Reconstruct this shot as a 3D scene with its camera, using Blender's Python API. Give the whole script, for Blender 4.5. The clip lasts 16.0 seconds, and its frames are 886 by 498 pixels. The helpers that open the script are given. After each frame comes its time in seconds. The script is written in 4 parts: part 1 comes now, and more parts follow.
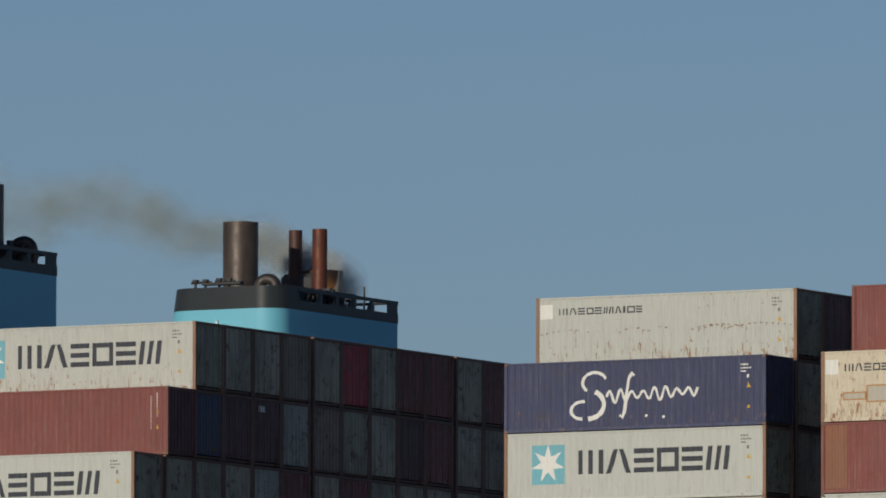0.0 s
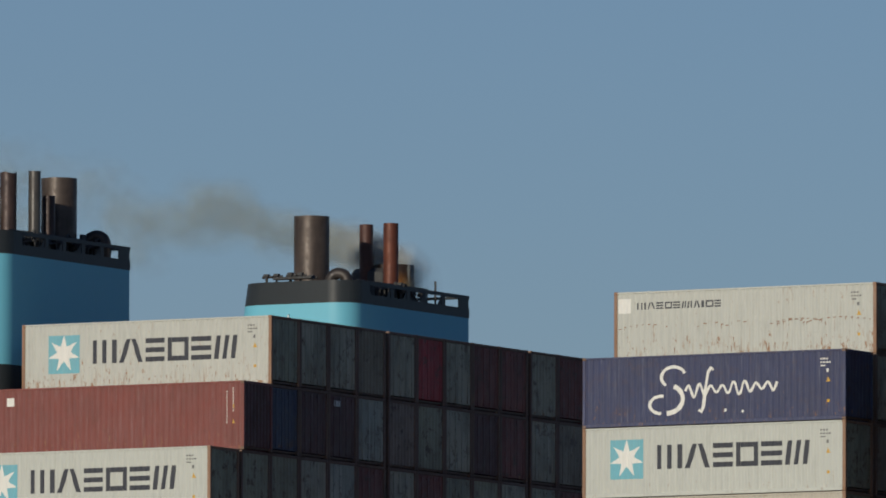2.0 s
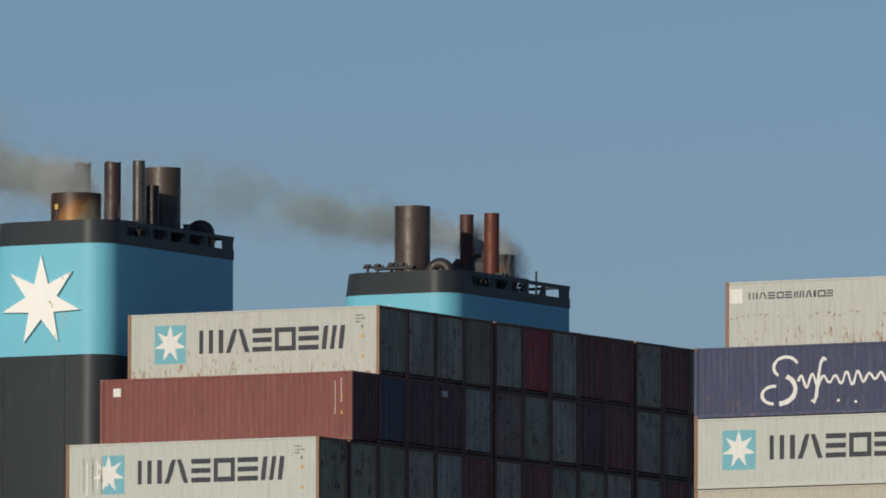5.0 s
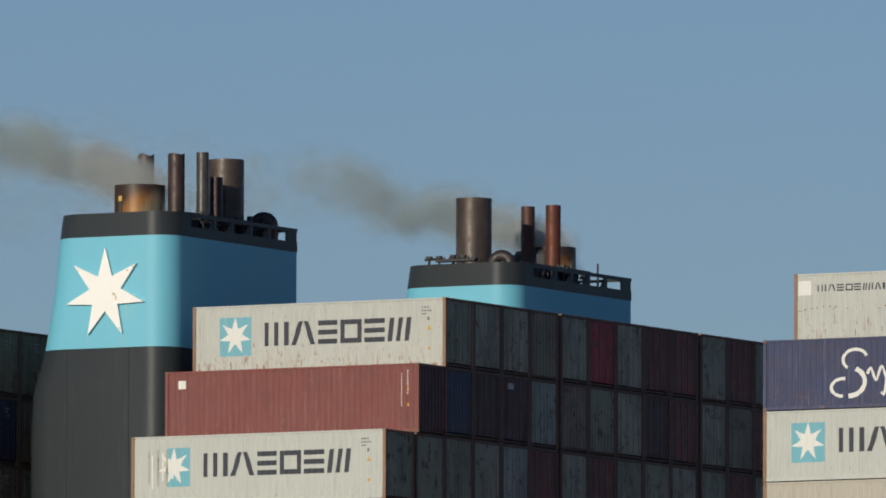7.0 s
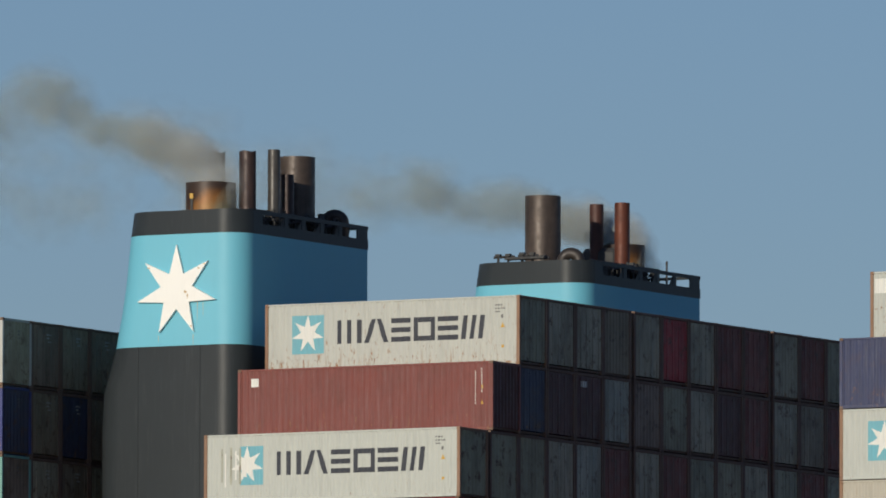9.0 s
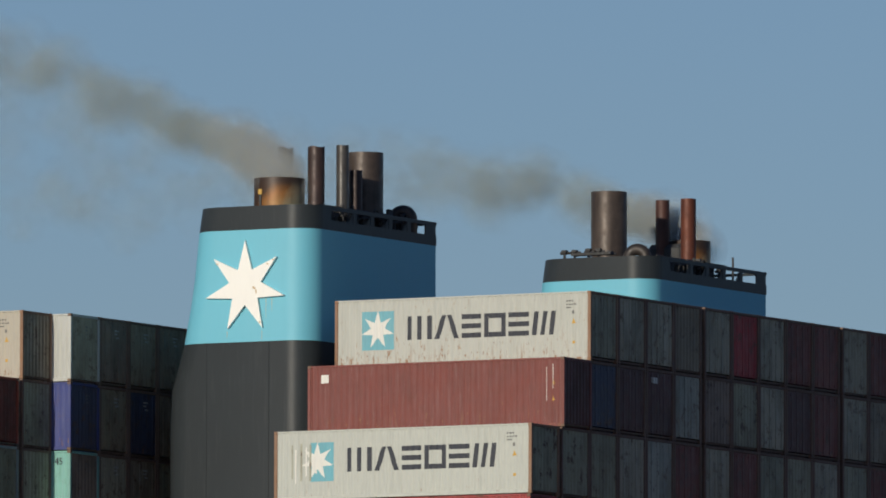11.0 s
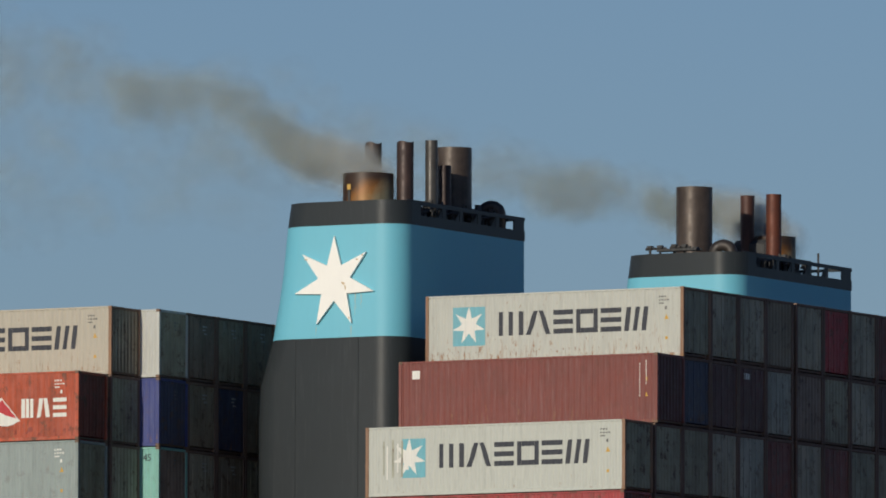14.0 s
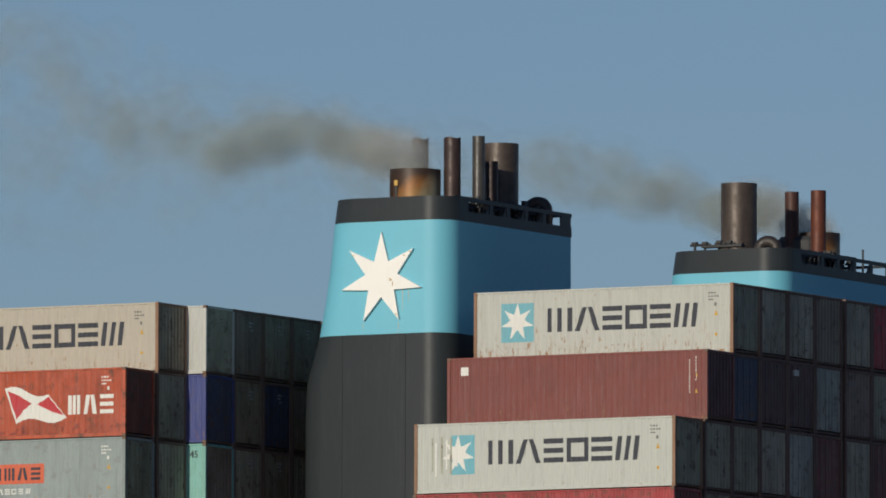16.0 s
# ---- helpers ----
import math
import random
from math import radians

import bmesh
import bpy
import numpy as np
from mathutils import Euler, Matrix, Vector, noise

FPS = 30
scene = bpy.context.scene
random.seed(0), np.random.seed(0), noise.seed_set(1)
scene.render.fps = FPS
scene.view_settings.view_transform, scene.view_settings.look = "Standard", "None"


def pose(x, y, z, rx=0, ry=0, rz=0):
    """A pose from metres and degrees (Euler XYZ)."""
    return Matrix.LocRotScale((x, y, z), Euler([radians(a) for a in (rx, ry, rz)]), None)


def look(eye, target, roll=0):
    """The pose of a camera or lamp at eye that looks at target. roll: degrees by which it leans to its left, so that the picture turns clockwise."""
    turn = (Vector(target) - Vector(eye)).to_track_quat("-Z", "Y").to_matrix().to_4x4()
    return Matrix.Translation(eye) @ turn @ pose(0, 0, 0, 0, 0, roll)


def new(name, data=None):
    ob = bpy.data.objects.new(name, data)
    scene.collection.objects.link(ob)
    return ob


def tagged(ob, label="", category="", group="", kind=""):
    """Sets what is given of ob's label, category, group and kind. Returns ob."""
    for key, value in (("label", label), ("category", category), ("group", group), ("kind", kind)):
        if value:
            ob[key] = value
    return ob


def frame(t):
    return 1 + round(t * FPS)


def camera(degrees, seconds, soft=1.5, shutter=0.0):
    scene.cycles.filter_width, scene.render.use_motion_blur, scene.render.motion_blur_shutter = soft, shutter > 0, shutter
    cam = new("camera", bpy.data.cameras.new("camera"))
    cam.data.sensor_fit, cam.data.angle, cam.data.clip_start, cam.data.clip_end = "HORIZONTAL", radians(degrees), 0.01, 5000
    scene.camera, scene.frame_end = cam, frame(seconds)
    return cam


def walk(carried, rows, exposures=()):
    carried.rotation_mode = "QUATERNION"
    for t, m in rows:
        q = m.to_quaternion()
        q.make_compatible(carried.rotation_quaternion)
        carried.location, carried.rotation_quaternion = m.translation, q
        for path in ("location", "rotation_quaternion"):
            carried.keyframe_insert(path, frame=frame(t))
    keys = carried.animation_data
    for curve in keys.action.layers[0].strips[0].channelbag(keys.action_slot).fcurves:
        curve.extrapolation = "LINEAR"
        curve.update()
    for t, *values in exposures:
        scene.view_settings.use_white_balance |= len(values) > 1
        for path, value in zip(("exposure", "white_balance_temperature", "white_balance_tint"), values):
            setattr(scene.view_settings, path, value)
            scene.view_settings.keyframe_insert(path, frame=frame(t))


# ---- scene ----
# The quay camera stands still and pans a little while the ship glides by along +x.
cam = camera(3.4685, 16.0, soft=1.8)
TOP = 50.47                 # height of the uppermost container roofs over the water
SPEED = 1.7673              # ship's speed, metres a second
EYE = (307.606, -531.976, TOP - 47.469)
PAN = [
    (0.0, 29.0561, 4.6999), (0.5, 29.0664, 4.6994), (1.0, 29.0788, 4.6966), (1.5, 29.0738, 4.6948), (2.0, 29.0675, 4.6892),
    (2.5, 29.0674, 4.6862), (3.0, 29.0664, 4.6835), (3.5, 29.0606, 4.6847), (4.0, 29.0649, 4.6812), (6.5, 29.0354, 4.6495),
    (7.0, 29.0292, 4.6483), (7.5, 29.0372, 4.6512), (8.0, 29.0362, 4.6507), (8.5, 29.0365, 4.6502), (9.0, 29.0273, 4.6510),
    (9.5, 29.0292, 4.6492), (12.0, 29.0002, 4.6469), (12.5, 28.9972, 4.6470), (13.0, 28.9943, 4.6452), (13.5, 28.9903, 4.6492),
    (14.0, 28.9344, 4.6477), (14.5, 28.8670, 4.6460), (15.0, 28.8320, 4.6451), (15.5, 28.8332, 4.6446), (16.0, 28.8320, 4.6450),
]
walk(cam, [(t, pose(*EYE, 90 + tilt, -0.139, yaw)) for t, yaw, tilt in PAN],
     exposures=[(0.0, -0.18), (2.0, -0.13), (4.0, -0.06), (7.0, 0.03), (9.5, 0.03), (12.0, 0.0), (13.0, -0.05), (16.0, -0.05)])

# ---- daylight ----
SUN_SIDE, SUN_UP = 1.2, 14.0      # degrees from -y towards -x, and over the horizon
world = bpy.data.worlds.new("sky")
scene.world = world
world.use_nodes = True
wn = world.node_tree.nodes
sky = wn.new("ShaderNodeTexSky")
sky.sky_type = "NISHITA"
sky.sun_disc = False
sky.sun_elevation = radians(SUN_UP)
sky.sun_rotation = radians(180 + SUN_SIDE)
sky.air_density, sky.dust_density, sky.ozone_density = 1.0, 0.3, 5.0
haze = wn.new("ShaderNodeMix")
haze.data_type, haze.blend_type = "RGBA", "MULTIPLY"
haze.inputs[0].default_value, haze.inputs[7].default_value = 1.0, (1.14, 1.0, 1.055, 1)
world.node_tree.links.new(sky.outputs[0], haze.inputs[6])
world.node_tree.links.new(haze.outputs[2], wn["Background"].inputs[0])
wn["Background"].inputs[1].default_value = 0.0625
sun = new("sun", bpy.data.lights.new("sun", "SUN"))
sun.data.energy, sun.data.angle, sun.data.color = 2.75, radians(0.6), (1.0, 0.92, 0.78)
a, e = radians(SUN_SIDE), radians(SUN_UP)
sun.matrix_world = look((-math.sin(a) * math.cos(e) * 100, -math.cos(a) * math.cos(e) * 100, math.sin(e) * 100), (0, 0, 0))
scene.cycles.transparent_max_bounces = 96

# ---- materials ----
MATS = {}


def nodes_of(name):
    m = bpy.data.materials.new(name)
    m.use_nodes = True
    nt = m.node_tree
    return m, nt, nt.nodes["Principled BSDF"]


def noise_node(nt, vector, scale, detail=4.0, rough=0.6):
    n = nt.nodes.new("ShaderNodeTexNoise")
    n.inputs["Scale"].default_value, n.inputs["Detail"].default_value, n.inputs["Roughness"].default_value = scale, detail, rough
    nt.links.new(vector, n.inputs["Vector"])
    return n.outputs[0]


def ramp(nt, value, low, high, a=0.0, b=1.0):
    n = nt.nodes.new("ShaderNodeMapRange")
    for i, v in zip((1, 2, 3, 4), (low, high, a, b)):
        n.inputs[i].default_value = v
    nt.links.new(value, n.inputs[0])
    return n.outputs[0]


def maths(nt, op, x, y):
    n = nt.nodes.new("ShaderNodeMath")
    n.operation = op
    for i, v in enumerate((x, y)):
        if isinstance(v, (int, float)):
            n.inputs[i].default_value = v
        else:
            nt.links.new(v, n.inputs[i])
    return n.outputs[0]


def mixed(nt, factor, x, y):
    n = nt.nodes.new("ShaderNodeMix")
    n.data_type = "RGBA"
    if isinstance(factor, (int, float)):
        n.inputs[0].default_value = factor
    else:
        nt.links.new(factor, n.inputs[0])
    for i, v in ((6, x), (7, y)):
        if isinstance(v, tuple):
            n.inputs[i].default_value = (*v, 1)
        else:
            nt.links.new(v, n.inputs[i])
    return n.outputs[2]


def place_of(nt, stretch=(1, 1, 1)):
    """Object space, shifted by the object's own random number, stretched."""
    tc, oi = nt.nodes.new("ShaderNodeTexCoord"), nt.nodes.new("ShaderNodeObjectInfo")
    mp, sc = nt.nodes.new("ShaderNodeVectorMath"), nt.nodes.new("ShaderNodeVectorMath")
    mp.operation, sc.operation = "MULTIPLY", "ADD"
    mp.inputs[1].default_value = stretch
    nt.links.new(tc.outputs["Object"], mp.inputs[0])
    nt.links.new(mp.outputs[0], sc.inputs[0])
    k = maths(nt, "MULTIPLY", oi.outputs["Random"], 37.0)
    nt.links.new(k, sc.inputs[1])
    return sc.outputs[0], tc.outputs["Object"], oi.outputs["Random"]


RUST = (0.23, 0.11, 0.05)


def paint(name, rgb, rust=0.3, dirt=0.3, rough=0.5, fade=0.25, low_rust=0.0, metal=0.0, relief=0.25, blotch=0.0):
    """Weathered ship or container paint: faded patches, grime running down, rust spots and rust at the foot."""
    if name in MATS:
        return MATS[name]
    m, nt, bsdf = nodes_of(name)
    v, obj, rnd = place_of(nt)
    streak_v, _, _ = place_of(nt, (1, 1, 0.12))
    pale = tuple(min(1, c * 0.72 + 0.16 * max(rgb)) for c in rgb)
    dark = tuple(c * 0.55 for c in rgb)
    patch = ramp(nt, noise_node(nt, v, 0.7, 5), 0.35, 0.7)
    col = mixed(nt, maths(nt, "MULTIPLY", patch, fade * 2), rgb, pale)
    runs = ramp(nt, noise_node(nt, streak_v, 5.0, 6, 0.65), 0.5, 0.75)
    col = mixed(nt, maths(nt, "MULTIPLY", runs, dirt), col, dark)
    thin_v, _, _ = place_of(nt, (3, 3, 0.16))
    chalk = ramp(nt, noise_node(nt, thin_v, 3.0, 5, 0.7), 0.54, 0.70)
    col = mixed(nt, maths(nt, "MULTIPLY", chalk, dirt), col, tuple(min(1, c * 0.8 + 0.14) for c in rgb))
    if blotch:
        # wide uneven stains, brown scabs and pale vertical scrapes on old doors and end walls
        tall_v, _, _ = place_of(nt, (1, 1, 0.4))
        stain = ramp(nt, noise_node(nt, tall_v, 0.9, 7, 0.68), 0.44, 0.66)
        col = mixed(nt, maths(nt, "MULTIPLY", stain, blotch * 0.9), col, tuple(0.45 * c + k for c, k in zip(rgb, (0.022, 0.014, 0.009))))
        scrape_v, _, _ = place_of(nt, (5, 5, 0.22))
        scrape = ramp(nt, noise_node(nt, scrape_v, 1.6, 6, 0.75), 0.60, 0.72)
        col = mixed(nt, maths(nt, "MULTIPLY", scrape, blotch * 0.8), col, tuple(min(1, c * 0.8 + 0.2) for c in rgb))
        scab = ramp(nt, noise_node(nt, v, 1.7, 8, 0.75), 0.54, 0.62)
        col = mixed(nt, maths(nt, "MULTIPLY", scab, blotch * 0.9), col, (0.12, 0.065, 0.04))
        shade = ramp(nt, rnd, 0.0, 1.0, 0.0, 0.32)
        col = mixed(nt, shade, col, tuple(c * 0.45 for c in rgb))
    sep = nt.nodes.new("ShaderNodeSeparateXYZ")
    nt.links.new(obj, sep.inputs[0])
    foot = ramp(nt, sep.outputs[2], 0.15, 1.3, 0.06 + low_rust * 0.06, 0.0)
    spot_v, _, _ = place_of(nt, (1, 1, 0.45))
    spots = ramp(nt, maths(nt, "ADD", noise_node(nt, spot_v, 4.6, 8, 0.72), foot), 0.76 - 0.16 * rust, 0.82 - 0.13 * rust)
    drips = ramp(nt, maths(nt, "ADD", noise_node(nt, streak_v, 7.0, 5, 0.6), foot), 0.76 - 0.14 * rust, 0.90 - 0.1 * rust)
    rusty = maths(nt, "MAXIMUM", spots, maths(nt, "MULTIPLY", drips, 0.7))
    rust_col = mixed(nt, noise_node(nt, v, 9.0, 3), RUST, (0.38, 0.20, 0.09))
    col = mixed(nt, maths(nt, "MULTIPLY", rusty, min(1, 3 * rust, 0.35 + rust)), col, rust_col)
    nt.links.new(col, bsdf.inputs["Base Color"])
    nt.links.new(ramp(nt, noise_node(nt, v, 3.0, 4), 0.3, 0.7, rough - 0.4 * relief, rough + 0.6 * relief), bsdf.inputs["Roughness"])
    bsdf.inputs["Metallic"].default_value = metal
    b = nt.nodes.new("ShaderNodeBump")
    b.inputs["Strength"].default_value, b.inputs["Distance"].default_value = relief, 0.01
    nt.links.new(noise_node(nt, v, 6.0, 6), b.inputs["Height"])
    nt.links.new(b.outputs[0], bsdf.inputs["Normal"])
    MATS[name] = m
    return m


def heat_steel(name, rgb, hot, rough=0.5):
    """Exhaust pipe steel, blued and browned by heat, sooty in bands."""
    if name in MATS:
        return MATS[name]
    m, nt, bsdf = nodes_of(name)
    v, obj, rnd = place_of(nt)
    streak, _, _ = place_of(nt, (1, 1, 0.2))
    col = mixed(nt, ramp(nt, noise_node(nt, v, 1.1, 6, 0.7), 0.35, 0.68), rgb, hot)
    col = mixed(nt, maths(nt, "MULTIPLY", ramp(nt, noise_node(nt, streak, 3.0, 6), 0.45, 0.75), 0.7), col, tuple(c * 0.35 for c in rgb))
    nt.links.new(col, bsdf.inputs["Base Color"])
    bsdf.inputs["Metallic"].default_value = 0.25
    nt.links.new(ramp(nt, noise_node(nt, v, 4.0, 4), 0.3, 0.7, rough - 0.12, rough + 0.15), bsdf.inputs["Roughness"])
    MATS[name] = m
    return m


COLORS = {
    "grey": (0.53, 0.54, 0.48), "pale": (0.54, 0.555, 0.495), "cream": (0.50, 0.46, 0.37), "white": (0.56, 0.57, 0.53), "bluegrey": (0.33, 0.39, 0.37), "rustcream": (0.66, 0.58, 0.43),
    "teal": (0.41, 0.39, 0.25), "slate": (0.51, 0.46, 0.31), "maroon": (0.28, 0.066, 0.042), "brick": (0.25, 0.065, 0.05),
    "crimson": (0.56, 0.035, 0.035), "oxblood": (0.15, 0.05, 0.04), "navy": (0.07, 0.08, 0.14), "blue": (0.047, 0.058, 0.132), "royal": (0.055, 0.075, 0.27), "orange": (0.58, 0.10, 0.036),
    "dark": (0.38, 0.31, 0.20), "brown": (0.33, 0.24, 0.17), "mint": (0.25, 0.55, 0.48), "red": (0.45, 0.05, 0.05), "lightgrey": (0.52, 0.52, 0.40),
}
WORN = {"grey": 0.88, "cream": 0.75, "pale": 0.4, "rustcream": 1.2, "white": 0.4}


def shell(color):
    return paint("paint " + color, COLORS[color], rust=WORN.get(color, 0.62), dirt=0.35 if color in WORN else 0.55, low_rust=0.45 if color in WORN else 0.3, fade=0.12 if color in WORN else 0.3, blotch=0.0 if color in WORN else 0.25 if color in ("blue", "brick", "bluegrey", "royal", "mint") else 1.0)


FRAME_RUST = paint("rusty frame steel", (0.30, 0.17, 0.10), rust=1.0, dirt=0.6, rough=0.7)
SEAM_RUST = paint("orange weld rust", (0.50, 0.25, 0.09), rust=0.5, dirt=0.3)
DARK_RUST = paint("dark rusty frame", (0.20, 0.125, 0.085), rust=0.8, dirt=0.6, rough=0.75)
FADED_WHITE = paint("faded white markings", (0.5, 0.5, 0.46), rust=0.3, dirt=0.6)
MARK_INK = paint("faded grey markings", (0.17, 0.17, 0.16), rust=0.3, dirt=0.3)
INK = paint("dark blue grey lettering", (0.038, 0.042, 0.055), rust=0.15, dirt=0.06, fade=0.2)
WHITE = paint("white lettering", (0.80, 0.79, 0.72), rust=0.25, dirt=0.15, fade=0.1)
SKYBLUE = paint("sky blue square", (0.17, 0.46, 0.53), rust=0.25, dirt=0.2)
YELLOW = paint("yellow warning mark", (0.62, 0.36, 0.04), rust=0.2, dirt=0.2)
OLD_RED = paint("old dark red paint", (0.30, 0.055, 0.03), rust=0.6, dirt=0.5)
SIGNRED = paint("red sign", (0.55, 0.03, 0.04), rust=0.1, dirt=0.2)
SIGNORANGE = paint("orange sign", (0.70, 0.13, 0.05), rust=0.1, dirt=0.2)
BLACK = paint("black funnel paint", (0.035, 0.042, 0.046), rust=0.0, dirt=0.1, rough=0.4, fade=0.3, relief=0.04)
BLACK.node_tree.nodes["Principled BSDF"].inputs["Specular IOR Level"].default_value = 0.22
CYAN = paint("sky blue funnel paint", (0.165, 0.53, 0.66), rust=0.0, dirt=0.06, rough=0.55, fade=0.05, relief=0.04)
STAIN = paint("rust stain", (0.62, 0.46, 0.26), rust=0.4, dirt=0.3)
SOOT = paint("sooty black steel", (0.042, 0.042, 0.041), rust=0.35, dirt=0.5, rough=0.6)
IVORY = paint("ivory white star", (0.96, 0.94, 0.87), rust=0.35, dirt=0.1, rough=0.4, fade=0.05)
PIPE_BROWN = heat_steel("brown heat stained steel", (0.068, 0.05, 0.04), (0.118, 0.09, 0.072), 0.45)
PIPE_RED = heat_steel("red lead painted pipe", (0.165, 0.046, 0.022), (0.10, 0.038, 0.026), 0.55)
PIPE_UMBER = heat_steel("umber painted pipe", (0.11, 0.045, 0.032), (0.065, 0.034, 0.028), 0.55)
PIPE_GREY = heat_steel("grey pipe steel", (0.10, 0.098, 0.09), (0.06, 0.05, 0.045), 0.4)
PIPE_DARK = heat_steel("soot blackened pipe", (0.045, 0.03, 0.027), (0.085, 0.052, 0.045), 0.5)


def tinted_stack(name, cx):
    """Wide stack steel: umber above, a gold arch below that climbs to one side, pale at the low flank, black at the lip."""
    m, nt, bsdf = nodes_of(name)
    v, obj, rnd = place_of(nt)
    sep = nt.nodes.new("ShaderNodeSeparateXYZ")
    nt.links.new(obj, sep.inputs[0])
    u, z = maths(nt, "SUBTRACT", sep.outputs[0], cx), sep.outputs[2]
    n = maths(nt, "MULTIPLY", maths(nt, "SUBTRACT", noise_node(nt, v, 1.6, 6), 0.5), 0.8)
    off = maths(nt, "SUBTRACT", u, 0.6)
    arch = maths(nt, "SUBTRACT", maths(nt, "SUBTRACT", 5.6, maths(nt, "MULTIPLY", maths(nt, "MULTIPLY", off, off), 0.7)), z)
    arch = maths(nt, "ADD", arch, n)
    col = mixed(nt, ramp(nt, arch, -0.1, 0.4), (0.06, 0.032, 0.018), (0.25, 0.105, 0.025))
    col = mixed(nt, ramp(nt, arch, 0.35, 0.95), col, (0.31, 0.165, 0.05))
    flank = maths(nt, "ADD", maths(nt, "SUBTRACT", u, maths(nt, "MULTIPLY", maths(nt, "SUBTRACT", z, 4.6), 0.5)), n)
    col = mixed(nt, ramp(nt, flank, 0.4, 0.85), col, (0.26, 0.235, 0.15))
    lip = maths(nt, "ADD", z, maths(nt, "MULTIPLY", n, 0.5))
    col = mixed(nt, ramp(nt, lip, 5.45, 5.75, 0.0, 0.85), col, (0.05, 0.032, 0.024))
    streak, _, _ = place_of(nt, (1, 1, 0.15))
    col = mixed(nt, ramp(nt, noise_node(nt, streak, 4.0, 6), 0.5, 0.75, 0.0, 0.5), col, (0.05, 0.035, 0.025))
    nt.links.new(col, bsdf.inputs["Base Color"])
    bsdf.inputs["Metallic"].default_value, bsdf.inputs["Roughness"].default_value = 0.2, 0.5
    return m


PIPE_GOLD = tinted_stack("heat tinted wide stack", -18.52)
PIPE_GOLD_FAR = tinted_stack("heat tinted farther stack", -18.86)
HULL = paint("sky blue hull paint", (0.15, 0.42, 0.50), rust=0.2, dirt=0.3)
DECK = paint("dark red deck paint", (0.12, 0.05, 0.04), rust=0.5, dirt=0.5)

# ---- building helpers ----
SHIP = []          # every top-level thing that the ship carries


def mesh_of(bm, name, mat, smooth=False):
    me = bpy.data.meshes.new(name)
    bm.normal_update()
    bm.to_mesh(me)
    bm.free()
    if mat:
        me.materials.append(mat)
    if smooth:
        for p in me.polygons:
            p.use_smooth = True
    return me


def part(name, bm, material, parent, label="", smooth=False):
    ob = new(name, mesh_of(bm, name, material, smooth))
    ob.parent = parent
    if label:
        tagged(ob, label)
    return ob


def piece(name, me, parent, at=(0, 0, 0)):
    ob = new(name, me)
    ob.parent = parent
    ob.location = at
    return ob


def thing(name, at, label, category, group="", kind=""):
    ob = new(name)
    ob.empty_display_size = 0.5
    ob.location = at
    tagged(ob, label, category, group, kind)
    SHIP.append(ob)
    return ob


def add_box(bm, x0, x1, y0, y1, z0, z1, bevel=0.0):
    m = Matrix.Translation(((x0 + x1) / 2, (y0 + y1) / 2, (z0 + z1) / 2)) @ Matrix.Diagonal((x1 - x0, y1 - y0, z1 - z0, 1))
    r = bmesh.ops.create_cube(bm, size=1, matrix=m)
    if bevel:
        es = list({e for v in r["verts"] for e in v.link_edges})
        bmesh.ops.bevel(bm, geom=es, offset=bevel, segments=1, affect="EDGES", profile=0.5)
    return bm


def box(x0, x1, y0, y1, z0, z1, bevel=0.0):
    return add_box(bmesh.new(), x0, x1, y0, y1, z0, z1, bevel)


def add_tube(bm, a, b, r, seg=12, caps=True):
    a, b = Vector(a), Vector(b)
    m = Matrix.Translation((a + b) / 2) @ (b - a).to_track_quat("Z", "Y").to_matrix().to_4x4()
    bmesh.ops.create_cone(bm, cap_ends=caps, segments=seg, radius1=r, radius2=r, depth=(b - a).length, matrix=m)
    return bm


def tube(a, b, r, seg=12):
    return add_tube(bmesh.new(), a, b, r, seg)


def add_poly(bm, pts):
    """A flat outline in x and z."""
    bm.faces.new([bm.verts.new((x, 0, z)) for x, z in pts])


# ---- containers ----
LEN, WID, HIGH, PITCH = 12.192, 2.438, 2.896, 2.905
WAVE = 0.278


def wave(x):
    """How far the corrugated side lies behind its outermost plane."""
    u = (x / WAVE) % 1.0
    if u < 0.26:
        return 0.0
    if u < 0.5:
        return 0.036 * (u - 0.26) / 0.24
    if u < 0.76:
        return 0.036
    return 0.036 * (1.0 - u) / 0.24


def breaks(x0, x1):
    xs = [x0, x1]
    for k in range(int(x0 / WAVE) - 2, int(x1 / WAVE) + 2):
        xs += [x for x in (WAVE * k, WAVE * (k + 0.26), WAVE * (k + 0.5), WAVE * (k + 0.76)) if x0 + 1e-4 < x < x1 - 1e-4]
    return sorted(xs)


def corrugated(x0, x1, z0, z1, offset):
    """A corrugated sheet in the x-z plane that faces -y."""
    bm = bmesh.new()
    xs = breaks(x0, x1)
    low = [bm.verts.new((x, offset + wave(x), z0)) for x in xs]
    high = [bm.verts.new((x, offset + wave(x), z1)) for x in xs]
    for i in range(len(xs) - 1):
        bm.faces.new((low[i], low[i + 1], high[i + 1], high[i]))
    back = [bm.verts.new((x, offset + 0.05, z)) for x, z in ((x0, z0), (x1, z0), (x1, z1), (x0, z1))]
    bm.faces.new(back[::-1])
    return bm


